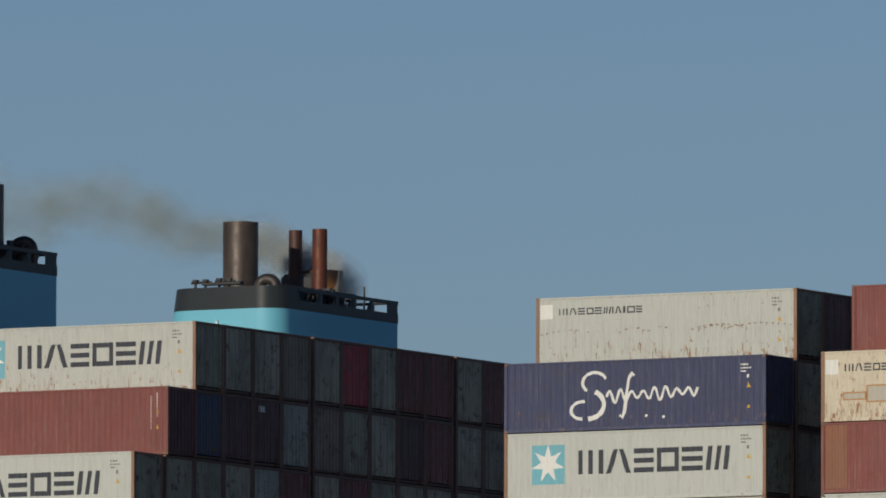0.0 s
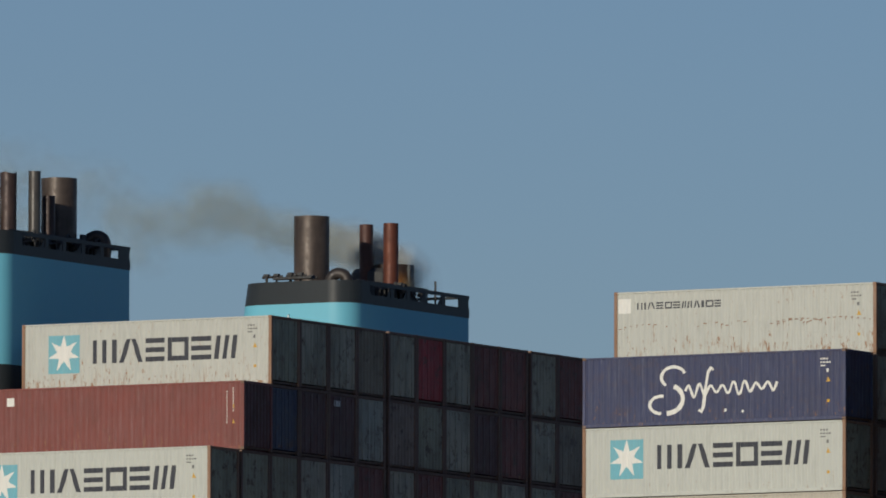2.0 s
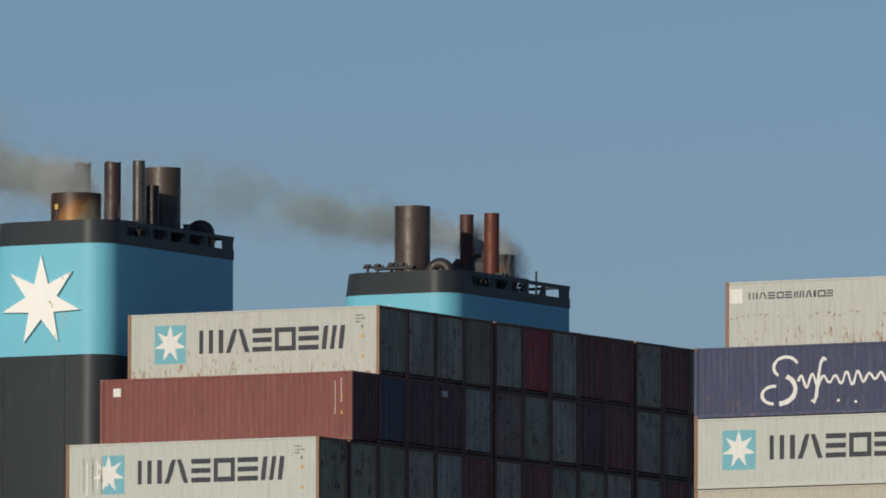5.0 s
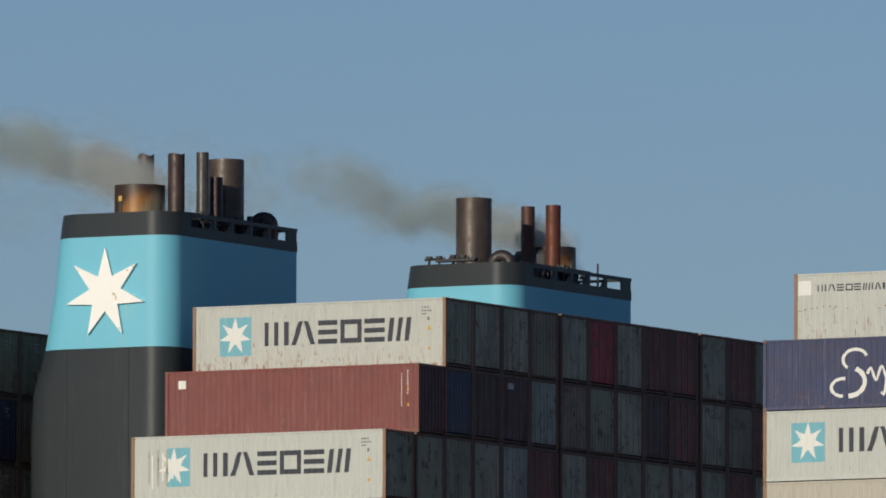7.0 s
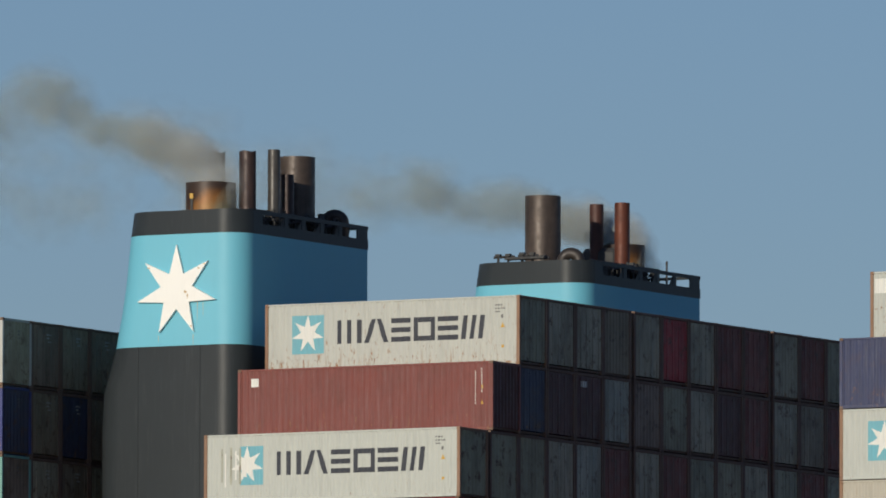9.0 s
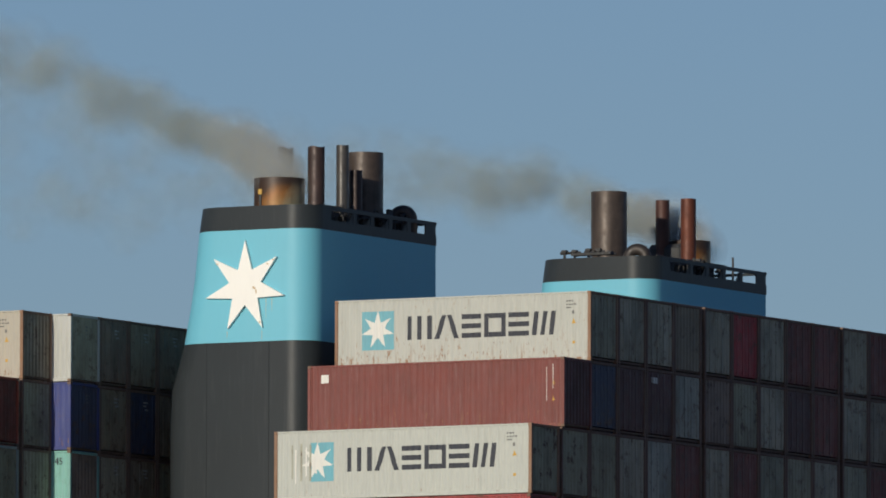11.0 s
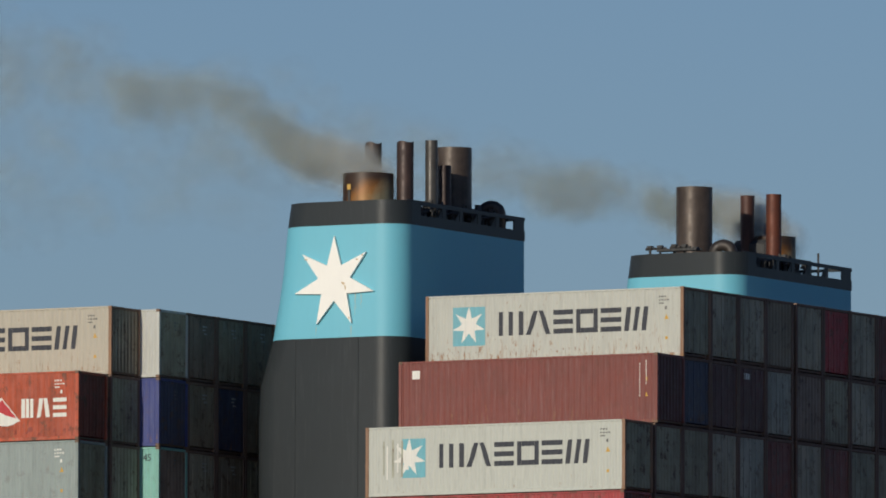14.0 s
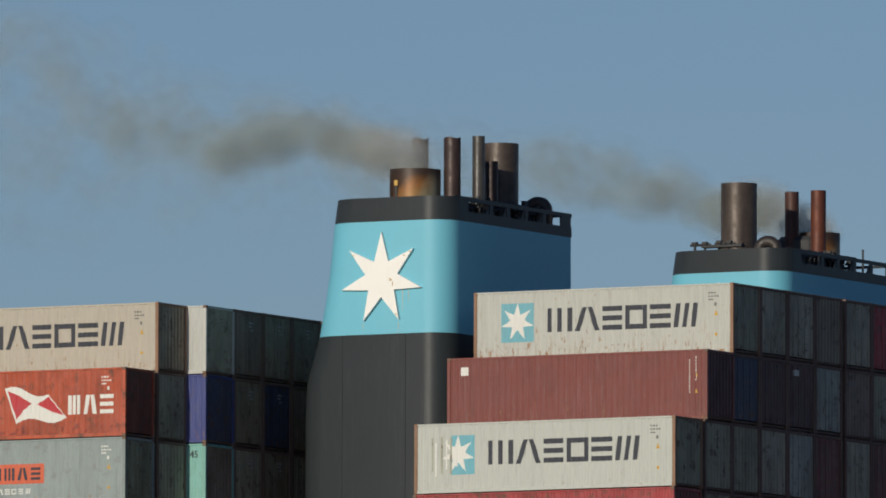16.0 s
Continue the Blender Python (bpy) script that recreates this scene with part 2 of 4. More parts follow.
def drape(bm, offset):
    """Lays flat outlines on the corrugated side, a little proud of it."""
    xs = [v.co.x for v in bm.verts]
    for x in breaks(min(xs), max(xs))[1:-1]:
        bmesh.ops.bisect_plane(bm, geom=bm.verts[:] + bm.edges[:] + bm.faces[:], plane_co=(x, 0, 0), plane_no=(1, 0, 0))
    for v in bm.verts:
        v.co.y = offset + wave(v.co.x) - 0.005
    bmesh.ops.recalc_face_normals(bm, faces=bm.faces)
    return bm


CACHE = {}


def shared(key, make, mat, smooth=False):
    k = (key, mat.name)
    if k not in CACHE:
        CACHE[k] = mesh_of(make(), key, mat, smooth)
    return CACHE[k]


def turned(bm, degrees):
    bmesh.ops.rotate(bm, cent=(0, 0, 0), matrix=Matrix.Rotation(radians(degrees), 3, "Z"), verts=bm.verts)
    return bm


def door_leaf():
    """One ribbed door sheet with its edges folded back."""
    bm = bmesh.new()
    line = [(0.01, -0.035), (0.01, 0.0)]
    for k in range(4):
        y = 0.10 + 0.25 * k
        line += [(y, 0.0), (y + 0.015, 0.007), (y + 0.085, 0.007), (y + 0.10, 0.0)]
    line += [(1.125, 0.0), (1.125, -0.035)]
    low = [bm.verts.new((x, y, 0.19)) for y, x in line]
    high = [bm.verts.new((x, y, HIGH - 0.13)) for y, x in line]
    for i in range(len(line) - 1):
        bm.faces.new((low[i], low[i + 1], high[i + 1], high[i]))
    bm.faces.new((low[-1], low[0], high[0], high[-1]))
    return bm


def lock_rod():
    bm = tube((0.035, 0, 0.2), (0.035, 0, HIGH - 0.16), 0.013, 8)
    for z in (0.32, HIGH - 0.3):
        add_box(bm, 0.0, 0.045, -0.03, 0.03, z - 0.025, z + 0.025)
    return bm


def sheer(x):
    """The deck climbs a little towards the bow: how much higher a bay's hatch covers lie than the middle one's."""
    return 0.13 if x > 20 else -0.06 if x < -20 else 0.0


def container(right, col, layer, color, end="door", length=LEN, label="", frame_rusty=False, shaded_end_color=None):
    """One shipping container: frame, corrugated sheets, doors or a ribbed front wall; its outer end at x = right."""
    h = length / 2
    side, frame = shell(color), FRAME_RUST if frame_rusty else shell(color)
    # the +x end can take its own colour, with its shade put into the paint
    tail, rail = shell(shaded_end_color) if shaded_end_color else side, side if frame_rusty else frame
    words = {"grey": "light grey", "pale": "pale grey", "cream": "cream grey", "teal": "grey-green", "slate": "slate grey", "brick": "faded brick red", "blue": "dull violet blue",
             "navy": "navy blue", "dark": "dark grey", "royal": "bright blue", "oxblood": "dark oxblood red", "lightgrey": "grey rust-streaked", "bluegrey": "blue-grey", "rustcream": "rusty cream", "mint": "mint green"}.get(color, color)
    ends = "locked door end" if end == "door" else "ribbed front wall"
    c = thing("shipping_container", (right - h, COLS[col] + WID / 2, TOP - PITCH * (layer + 1) + 0.004 + sheer(right)),
              label or f"{words} steel shipping container with {ends}", "container", "containers stacked on deck")
    post = FRAME_RUST if frame_rusty else DARK_RUST if color in ("maroon", "oxblood", "navy", "dark", "brown", "teal", "slate", "crimson", "lightgrey") else frame
    hw, tag = WID / 2, f"{length:.1f} "
    for s in (-1, 1):
        rot = 0 if s < 0 else 180
        piece("side_panel", shared(f"{tag}side{s}", lambda: turned(corrugated(-h + 0.13, h - 0.13, 0.15, HIGH - 0.07, -hw + 0.014), rot), side), c)
        piece("top_rail", shared(f"{tag}toprail{s}", lambda: box(-h + 0.16, h - 0.16, -hw + 0.002, -hw + 0.07, HIGH - 0.085, HIGH - 0.012, 0.008) if s < 0 else box(-h + 0.16, h - 0.16, hw - 0.07, hw - 0.002, HIGH - 0.085, HIGH - 0.012, 0.008), rail), c)
        piece("bottom_rail", shared(f"{tag}botrail{s}", lambda: box(-h + 0.16, h - 0.16, -hw + 0.002, -hw + 0.09, 0.02, 0.165, 0.01) if s < 0 else box(-h + 0.16, h - 0.16, hw - 0.09, hw - 0.002, 0.02, 0.165, 0.01), rail), c)
        for x in (-h, h):
            k = 1 if x < 0 else -1
            x0, x1 = sorted((x + 0.004 * k, x + 0.15 * k))
            y0, y1 = sorted((s * (hw - 0.004), s * (hw - 0.14)))
            piece("corner_post", shared(f"{tag}post{s}{k}", lambda: box(x0, x1, y0, y1, 0.118, HIGH - 0.118, 0.012), post), c)
            for z in (0, HIGH - 0.118):
                y2, y3 = sorted((s * hw, s * (hw - 0.162)))
                x2, x3 = sorted((x, x + 0.178 * k))
                piece("corner_casting", shared(f"{tag}cast{s}{k}{z:.1f}", lambda: box(x2, x3, y2, y3, z, z + 0.118, 0.015), FRAME_RUST if frame_rusty else DARK_RUST), c)
    for x in (-h, h):
        k = 1 if x < 0 else -1
        x0, x1 = sorted((x + 0.006 * k, x + 0.09 * k))
        piece("header", shared(f"{tag}head{k}", lambda: box(x0, x1, -hw + 0.16, hw - 0.16, HIGH - 0.12, HIGH - 0.01, 0.01), frame if frame_rusty else post), c)
        piece("sill", shared(f"{tag}sill{k}", lambda: box(x0 + 0.28 * k, x1 + 0.28 * k, -hw + 0.16, hw - 0.16, 0.01, 0.15, 0.01), post), c)
    piece("roof_panel", shared(f"{tag}roof", lambda: box(-h + 0.1, h - 0.1, -hw + 0.07, hw - 0.07, HIGH - 0.06, HIGH - 0.03), side), c)
    piece("floor_panel", shared(f"{tag}floor", lambda: box(-h + 0.1, h - 0.1, -hw + 0.09, hw - 0.09, 0.06, 0.14), DARK_RUST), c)
    piece("front_wall", shared(f"{tag}front-1", lambda: turned(corrugated(-hw + 0.13, hw - 0.13, 0.15, HIGH - 0.11, -h + 0.03), -90), side), c)
    if end == "door":
        for s in (-1, 1):
            leaf = piece("door", shared(f"{tag}leaf{s}", lambda: door_leaf() if s > 0 else turned(bmesh_flip(door_leaf()), 0), tail), c, (h - 0.055, 0, 0))
            for y in (0.28, 0.78):
                piece("lock_rod", shared("lock rod", lock_rod, tail, True), leaf, (0, s * y, 0))
    else:
        piece("front_wall", shared(f"{tag}front1", lambda: turned(corrugated(-hw + 0.13, hw - 0.13, 0.15, HIGH - 0.11, -h + 0.03), 90), tail), c)
    return c


def bmesh_flip(bm):
    for v in bm.verts:
        v.co.y = -v.co.y
    bmesh.ops.reverse_faces(bm, faces=bm.faces)
    return bm


GAP, ROW = 0.25, 2.466
COLS = {-2: -5.18, -1: -2.466}
for i in range(0, 14):
    COLS[i] = ROW * i + (GAP if i > 3 else 0) + (GAP if i > 8 else 0)
SIDE = -WID / 2 + 0.014


def from_right(x):
    """x measured from the container's outer end."""
    return LEN / 2 + x


def block_letters(bm, x0, x1, z0, z1, widths, gap=0.14, weight=0.21):
    """A row of plain figures, one for each sign of a word: upright, leaning or level bars, or an open frame."""
    total = sum(widths) + gap * (len(widths) - 1)
    k, x = (x1 - x0) / total, x0
    h = z1 - z0
    b = weight * h
    for i, w in enumerate(widths):
        w *= k
        kind = i % 6
        if w < 3 * b:
            add_poly(bm, rect(x, x + w, z0, z1))
        elif kind == 0:
            for u in (0, (w - b) / 2, w - b):
                add_poly(bm, rect(x + u, x + u + b, z0, z1))
        elif kind == 1:
            m = x + w / 2
            add_poly(bm, [(x, z0), (x + 1.15 * b, z0), (m - 0.06 * b, z1), (m - 1.1 * b, z1)])
            add_poly(bm, [(x + w - 1.15 * b, z0), (x + w, z0), (m + 1.1 * b, z1), (m + 0.06 * b, z1)])
        elif kind == 3:
            add_poly(bm, rect(x, x + b, z0, z1))
            add_poly(bm, rect(x + w - b, x + w, z0, z1))
            for z in (z0, z1 - b):
                add_poly(bm, rect(x + b + 0.004, x + w - b - 0.004, z, z + b))
        elif kind == 5:
            for u in (0, 0.36 * w, 0.72 * w):
                add_poly(bm, [(x + u, z0), (x + u + b, z0), (x + u + b + 0.12 * w, z1), (x + u + 0.12 * w, z1)])
        else:
            for z in (z0, (z0 + z1 - b) / 2, z1 - b):
                add_poly(bm, rect(x, x + w, z, z + b))
        x += w + gap * k


def star_outline(cx, cz, r, inner=0.4, n=7, lean=0.0):
    return [(cx + (r if i % 2 == 0 else r * inner) * math.sin(math.pi * i / n + lean), cz + (r if i % 2 == 0 else r * inner) * math.cos(math.pi * i / n + lean)) for i in range(2 * n)]


def flat(outlines):
    bm = bmesh.new()
    for o in outlines:
        add_poly(bm, o)
    return bm


def rect(x0, x1, z0, z1):
    return [(x0, z0), (x1, z0), (x1, z1), (x0, z1)]


def decal(name, c, bm, mat, label="", lift=0.0):
    bmesh.ops.remove_doubles(bm, verts=bm.verts, dist=0.0005)
    ob = part(name, drape(bm, SIDE - lift), mat, c, label)
    if name in ("number_marking", "warning_mark", "lettering", "web_address"):
        ob["kind"] = "stuff"
    return ob


def id_marks(c, ink, vertical=False, warn=True):
    x = from_right(-0.56 if vertical else -0.98)
    if vertical:
        decal("number_marking", c, flat([rect(x + 0.0, x + 0.05, 1.6 + 0.13 * i, 1.69 + 0.13 * i) for i in range(8)] + [rect(x - 0.3, x - 0.25, 1.1 + 0.13 * i, 1.19 + 0.13 * i) for i in range(11)]), ink)
        decal("warning_mark", c, flat([[(x - 0.03, 1.1), (x + 0.11, 1.1), (x + 0.04, 1.28)], rect(x, x + 0.09, 1.75, 1.9)]), YELLOW, "small yellow warning triangle")
        return
    decal("number_marking", c, flat([rect(x - 0.2 + 0.13 * i, x - 0.11 + 0.13 * i, 2.47, 2.54) for i in range(3)] +
                                    [rect(x - 0.2 + 0.13 * i, x - 0.11 + 0.13 * i, 2.33, 2.39) for i in range(4)] + [rect(x - 0.2, x + 0.04, 2.2, 2.25), rect(x + 0.08, x + 0.2, 1.96, 2.1)]), ink)
    if not warn:
        return
    decal("warning_mark", c, flat([[(x + 0.06, 1.56), (x + 0.28, 1.56), (x + 0.17, 1.78)], rect(x + 0.1, x + 0.24, 0.72, 0.84)]), YELLOW, "small yellow warning triangle")


def rust_ticks(c, z, spans, seed, tall, dashed=False):
    """Short rust runs, some in each fold of the side; dashed: under a row of brown scrapes that sags between its ends."""
    rng = random.Random(seed)
    out = []
    for x0, x1 in spans:
        x = x0
        while x < x1:
            sag = z + (0.16 * math.sin(math.pi * (x - x0) / (x1 - x0)) if dashed else 0.05 * math.sin(x))
            if dashed and rng.random() < 0.85:
                w = WAVE * rng.uniform(0.3, 0.6)
                out.append(rect(from_right(x), from_right(x + w), sag - 0.02, sag + rng.uniform(0.005, 0.03)))
            if rng.random() < 0.45:
                h, w = tall * rng.uniform(0.2, 0.9) ** 1.5, rng.uniform(0.012, 0.05)
                out.append([(from_right(x), sag - 0.024), (from_right(x + w * 0.35), sag - 0.024 - h), (from_right(x + w * 0.65), sag - 0.024 - h * 0.9), (from_right(x + w), sag - 0.024)])
            x += WAVE * rng.choice((0.5, 1, 1)) if not dashed else WAVE
    ob = decal("rust_run", c, flat(out), FRAME_RUST, "row of short rust runs", 0.002)
    ob["kind"] = "stuff"


WORD = (1.25, 1.25, 1.0, 1.1, 1.05, 1.2)


def word_container(right, col, layer, color, faded=False, **kw):
    """A pale container with a blue square, a white star and a six-sign word drawn as plain bars."""
    c = container(right, col, layer, color, frame_rusty=True, label=f"{'rust-streaked light' if color != 'pale' else 'clean pale'} grey container with blue star square and dark lettering bars", **kw)
    decal("logo_square", c, flat([rect(from_right(-10.9 if not faded else -10.45), from_right(-9.35), 0.76, 2.38)]), SKYBLUE, "sky blue logo square")
    decal("logo_star", c, flat([star_outline(from_right(-10.13), 1.6, 0.79, 0.42)]), WHITE, "white seven-pointed star", 0.004)
    bm = bmesh.new()
    block_letters(bm, from_right(-8.72), from_right(-1.68), 1.13, 2.12, WORD)
    decal("lettering", c, bm, INK, "dark grey lettering bars")
    id_marks(c, MARK_INK)
    return c


# ---- water and hull ----
def sea():
    m, nt, bsdf = nodes_of("harbour water")
    v, obj, rnd = place_of(nt)
    nt.links.new(mixed(nt, noise_node(nt, v, 0.05, 4), (0.02, 0.035, 0.035), (0.035, 0.05, 0.045)), bsdf.inputs["Base Color"])
    bsdf.inputs["Roughness"].default_value = 0.12
    b = nt.nodes.new("ShaderNodeBump")
    b.inputs["Strength"].default_value, b.inputs["Distance"].default_value = 0.6, 0.3
    nt.links.new(noise_node(nt, v, 0.5, 6), b.inputs["Height"])
    nt.links.new(b.outputs[0], bsdf.inputs["Normal"])
    bm = bmesh.new()
    bmesh.ops.create_grid(bm, x_segments=8, y_segments=8, size=4500)
    water = new("water", mesh_of(bm, "water", m))
    tagged(water, "calm dark grey-green harbour water under the ship", "water", kind="structure")


sea()
LAYERS = 4
DECK_Z = TOP - PITCH * LAYERS


def hull():
    """Plain hull that carries the stacks."""
    h = thing("ship_hull", (0, 22.6, 0), "sky blue steel container ship hull with a flat deck", "ship", kind="structure")
    bm = bmesh.new()
    ring = []
    for z, inset in ((-0.4, 6.0), (9.0, 1.2), (DECK_Z - 1.2, 0.0)):
        ring.append([bm.verts.new(p) for p in ((-70, -29.5 + inset, z), (66 - inset, -29.5 + inset, z), (86 - 2 * inset, 0, z), (66 - inset, 29.5 - inset, z), (-70, 29.5 - inset, z))])
    for lo, hi in zip(ring, ring[1:]):
        for i in range(5):
            bm.faces.new((lo[i], lo[(i + 1) % 5], hi[(i + 1) % 5], hi[i]))
    bm.faces.new(ring[-1])
    bm.faces.new(ring[0][::-1])
    part("hull_plating", bm, HULL, h)
    part("hatch_deck", box(-45, 50, -28.4, 28.4, DECK_Z - 1.2, DECK_Z - 0.06), DECK, h, "dark red painted hatch deck")
    for x0, x1, lift in ((-24.6, 1.0, 0.0), (17.4, 46.0, 0.13)):
        part("hatch_cover", box(x0, x1, -28.3, 28.3, DECK_Z - 0.06, DECK_Z + lift, 0.01), DECK, h, "dark red painted hatch cover")


hull()

# ---- container stacks ----
# after the funnels' bay
ENDS = {
    0: ["teal", "slate", "slate", "dark", "slate", "crimson", "slate", "maroon", "maroon", "slate", "maroon", "teal", "maroon"],
    1: ["navy", "oxblood", "oxblood", "lightgrey", "brown", "teal", "slate", "oxblood", "maroon", "slate", "dark", "maroon", "teal"],
    2: ["teal", "slate", "lightgrey", "maroon", "slate", "maroon", "teal", "teal", "slate", "teal", "maroon", "teal", "slate"],
    3: ["maroon", "slate", "teal", "slate", "maroon", "teal", "slate", "dark", "maroon", "teal", "slate", "maroon", "teal"],
}
FRONTS = {(0, 3), (0, 9), (1, 4), (1, 5), (2, 0), (2, 7)}
# sides keep the true paint; outer ends get colours with shade painted in
worn = word_container(0.0, 0, 0, "grey", end="door", shaded_end_color="teal")
rust_ticks(worn, 0.52, ((-11.9, -9.4), (-8.6, -5.0), (-4.0, -1.0)), 5, 0.3)
rust_ticks(worn, 1.05, ((-9.3, -7.6),), 6, 0.22)
rust_ticks(worn, 0.9, ((-4.6, -4.0), (-1.2, -0.3)), 7, 0.4)
brick = container(0.10, -1, 1, "brick", end="front", shaded_end_color="oxblood", label="faded brick red container with a small white placard")
decal("placard", brick, flat([rect(from_right(-11.55), from_right(-11.2), 2.15, 2.5)]), WHITE, "small white placard")
id_marks(brick, WHITE, True)
scuffed = word_container(0.05, -2, 2, "pale", faded=True, end="front", shaded_end_color="teal")
for k, (x, z0, z1) in enumerate(((-11.35, 0.9, 2.3), (-11.2, 0.7, 2.1), (-10.95, 0.8, 2.35), (-10.7, 1.0, 2.2), (-10.5, 0.8, 2.3), (-10.25, 1.1, 2.0))):
    decal("scuff_mark", scuffed, flat([rect(from_right(x), from_right(x + 0.06 + 0.02 * (k % 3)), z0, z1)]), WHITE if k % 2 else shell("lightgrey"), "", 0.006)
container(0.0, -2, 3, "red", end="front", shaded_end_color="maroon")
container(0.0, -1, 2, "teal", end="front")
container(0.0, -1, 3, "teal", end="front")
for layer, row in ENDS.items():
    for i, color in enumerate(row):
        if (layer, i) != (0, 0):
            c = container(0.0, i, layer, color, end="front" if (layer, i) in FRONTS else "door")
            if (layer, i) == (1, 2):
                for y, w in ((-0.75, 0.05), (-0.6, 0.14), (-0.4, 0.16)):
                    part("end_marking", box(LEN / 2 - 0.03, LEN / 2 - 0.012, y, y + w, 2.3, 2.55), WHITE, c, "small white bars")

# ahead of the empty bay
AHEAD = 29.87
line = container(AHEAD, -1, 0, "grey", end="door", shaded_end_color="teal", frame_rusty=True, label="rust-streaked light grey container with small dark lettering bars")
decal("logo_square", line, flat([rect(from_right(-12.0), from_right(-11.4), 2.0, 2.6)]), WHITE, "small white logo square")
bm = bmesh.new()
block_letters(bm, from_right(-11.1), from_right(-7.2), 2.14, 2.42, (1.2, 1.1, 1, 1, 1, 1.1, 0.2, 0.9, 0.4, 1.1, 0.9), 0.2)
decal("lettering", line, bm, INK, "small dark lettering bars")
id_marks(line, MARK_INK)
rust_ticks(line, 1.36, ((-12.0, -9.6), (-7.0, -5.9), (-4.9, -3.2), (-8.3, -7.1)), 8, 0.22, True)
rust_ticks(line, 1.36, ((-4.6, -2.3), (-3.4, -0.2)), 18, 0.3, True)
rust_ticks(line, 0.55, ((-11.6, -9.2), (-8.0, -5.8), (-5.4, -3.4), (-2.4, -1.4)), 9, 0.5)
rust_ticks(line, 0.9, ((-10.6, -10.2), (-7.6, -6.6), (-4.4, -3.9)), 19, 0.5)
script = container(AHEAD, -2, 1, "blue", end="front", shaded_end_color="navy", label="dull violet blue container with cream flourish of plain shapes")


def stroke(points, width):
    """A bar of even width along a bent line, in x and z."""
    p = [Vector(q) for q in points]
    edge = []
    for i in range(len(p)):
        d = (p[min(i + 1, len(p) - 1)] - p[max(i - 1, 0)]).normalized() * width / 2
        edge.append(((p[i].x - d.y, p[i].y + d.x), (p[i].x + d.y, p[i].y - d.x)))
    return [[a[0], a[1], b[1], b[0]] for a, b in zip(edge, edge[1:])]


def arc(cx, cz, rx, rz, a0, a1, n=8):
    return [(cx + rx * math.cos(radians(a0 + (a1 - a0) * i / n)), cz + rz * math.sin(radians(a0 + (a1 - a0) * i / n))) for i in range(n + 1)]


x0 = from_right(-9.08)
swash = [arc(x0 + 1.12, 1.98, 0.56, 0.42, 20, 232, 14), arc(x0 + 0.82, 1.08, 0.74, 0.58, 64, -90, 14), arc(x0 + 0.56, 0.86, 0.54, 0.36, 270, 80, 14)]
for line_, w in zip(swash, (0.13, 0.2, 0.13)):
    decal("flourish", script, flat(stroke(line_, w)), WHITE, "cream swash of plain shapes")
# an uneven ripple that drifts along
scribble = [(x0 + 1.68 + 0.035 * i, 1.38 + 0.0011 * i + (0.2 + 0.08 * math.sin(i * 0.11)) * math.sin(i * 0.42)) for i in range(122)]
decal("flourish", script, flat(stroke(scribble, 0.105)), WHITE, "cream rippled band", 0.003)
sweep = stroke([(x0 + 2.3, 0.62), (x0 + 2.42, 0.5), (x0 + 2.52, 0.75), (x0 + 2.6, 1.4), (x0 + 2.72, 2.1), (x0 + 2.86, 2.32), (x0 + 2.98, 2.2)], 0.14)
decal("flourish", script, flat(sweep), WHITE, "cream slanted bar", 0.006)
for x, z in ((-5.55, 0.55), (-4.75, 0.48)):
    decal("paint_chip", script, flat([[(from_right(x + 0.08 * math.cos(a)), z + 0.07 * math.sin(a)) for a in (math.pi * i / 3 for i in range(6))]]), WHITE)
id_marks(script, WHITE)
word_container(AHEAD, -2, 2, "pale", end="door", shaded_end_color="teal")
container(AHEAD, -2, 3, "cream", end="front", shaded_end_color="teal", frame_rusty=True)
for layer, row in enumerate((["maroon", "teal", "maroon"], ["teal", "maroon", "teal"], ["dark", "navy", "maroon"], ["teal", "maroon", "dark"])):
    for i, color in enumerate(row):
        container(AHEAD, i, layer, color)
container(AHEAD, -1, 1, "slate")
container(AHEAD, -1, 2, "dark")
container(AHEAD, -1, 3, "maroon")

# the next bay forward
FORE = 32.40 + LEN
container(FORE, -1, 0, "brick")
cream = container(FORE, -2, 1, "rustcream", frame_rusty=True, label="cream grey container with rusty repair patch and dark lettering bars")
decal("logo_square", cream, flat([rect(from_right(-12.0), from_right(-11.4), 1.95, 2.55)]), WHITE, "small white logo square")
bm = bmesh.new()
block_letters(bm, from_right(-11.1), from_right(-7.2), 2.05, 2.36, (1.2, 1.1, 1, 1, 1, 1.1, 0.2, 0.9, 0.4, 1.1, 0.9), 0.2)
decal("lettering", cream, bm, INK, "small dark lettering bars")
for x, w, z0, z1 in ((-11.15, 1.0, 0.93, 1.15), (-10.08, 1.7, 0.82, 1.42)):
    decal("repair_patch", cream, flat([rect(from_right(x), from_right(x + w), z0, z1)]), shell("cream"), "welded repair patch with rusty seam")
    for a in ((x - 0.05, x + w + 0.05, z1, z1 + 0.06), (x - 0.05, x + w + 0.05, z0 - 0.06, z0), (x - 0.05, x + 0.03, z0, z1), (x + w - 0.03, x + w + 0.05, z0, z1)):
        decal("rusty_seam", cream, flat([rect(from_right(a[0]), from_right(a[1]), a[2], a[3])]), SEAM_RUST, "", 0.003)
mended = container(FORE, -2, 2, "brick", label="faded brick red container with a brown primed patch")
decal("primed_patch", mended, flat([rect(from_right(-12.03), from_right(-11.0), 0.2, 2.78)]), paint("brown primer", (0.27, 0.105, 0.05), rust=0.3, dirt=0.3), "brown primed patch")
container(FORE, -2, 3, "grey")
for layer in range(1, 4):
    container(FORE, -1, layer, ("maroon", "slate", "teal")[layer - 1])
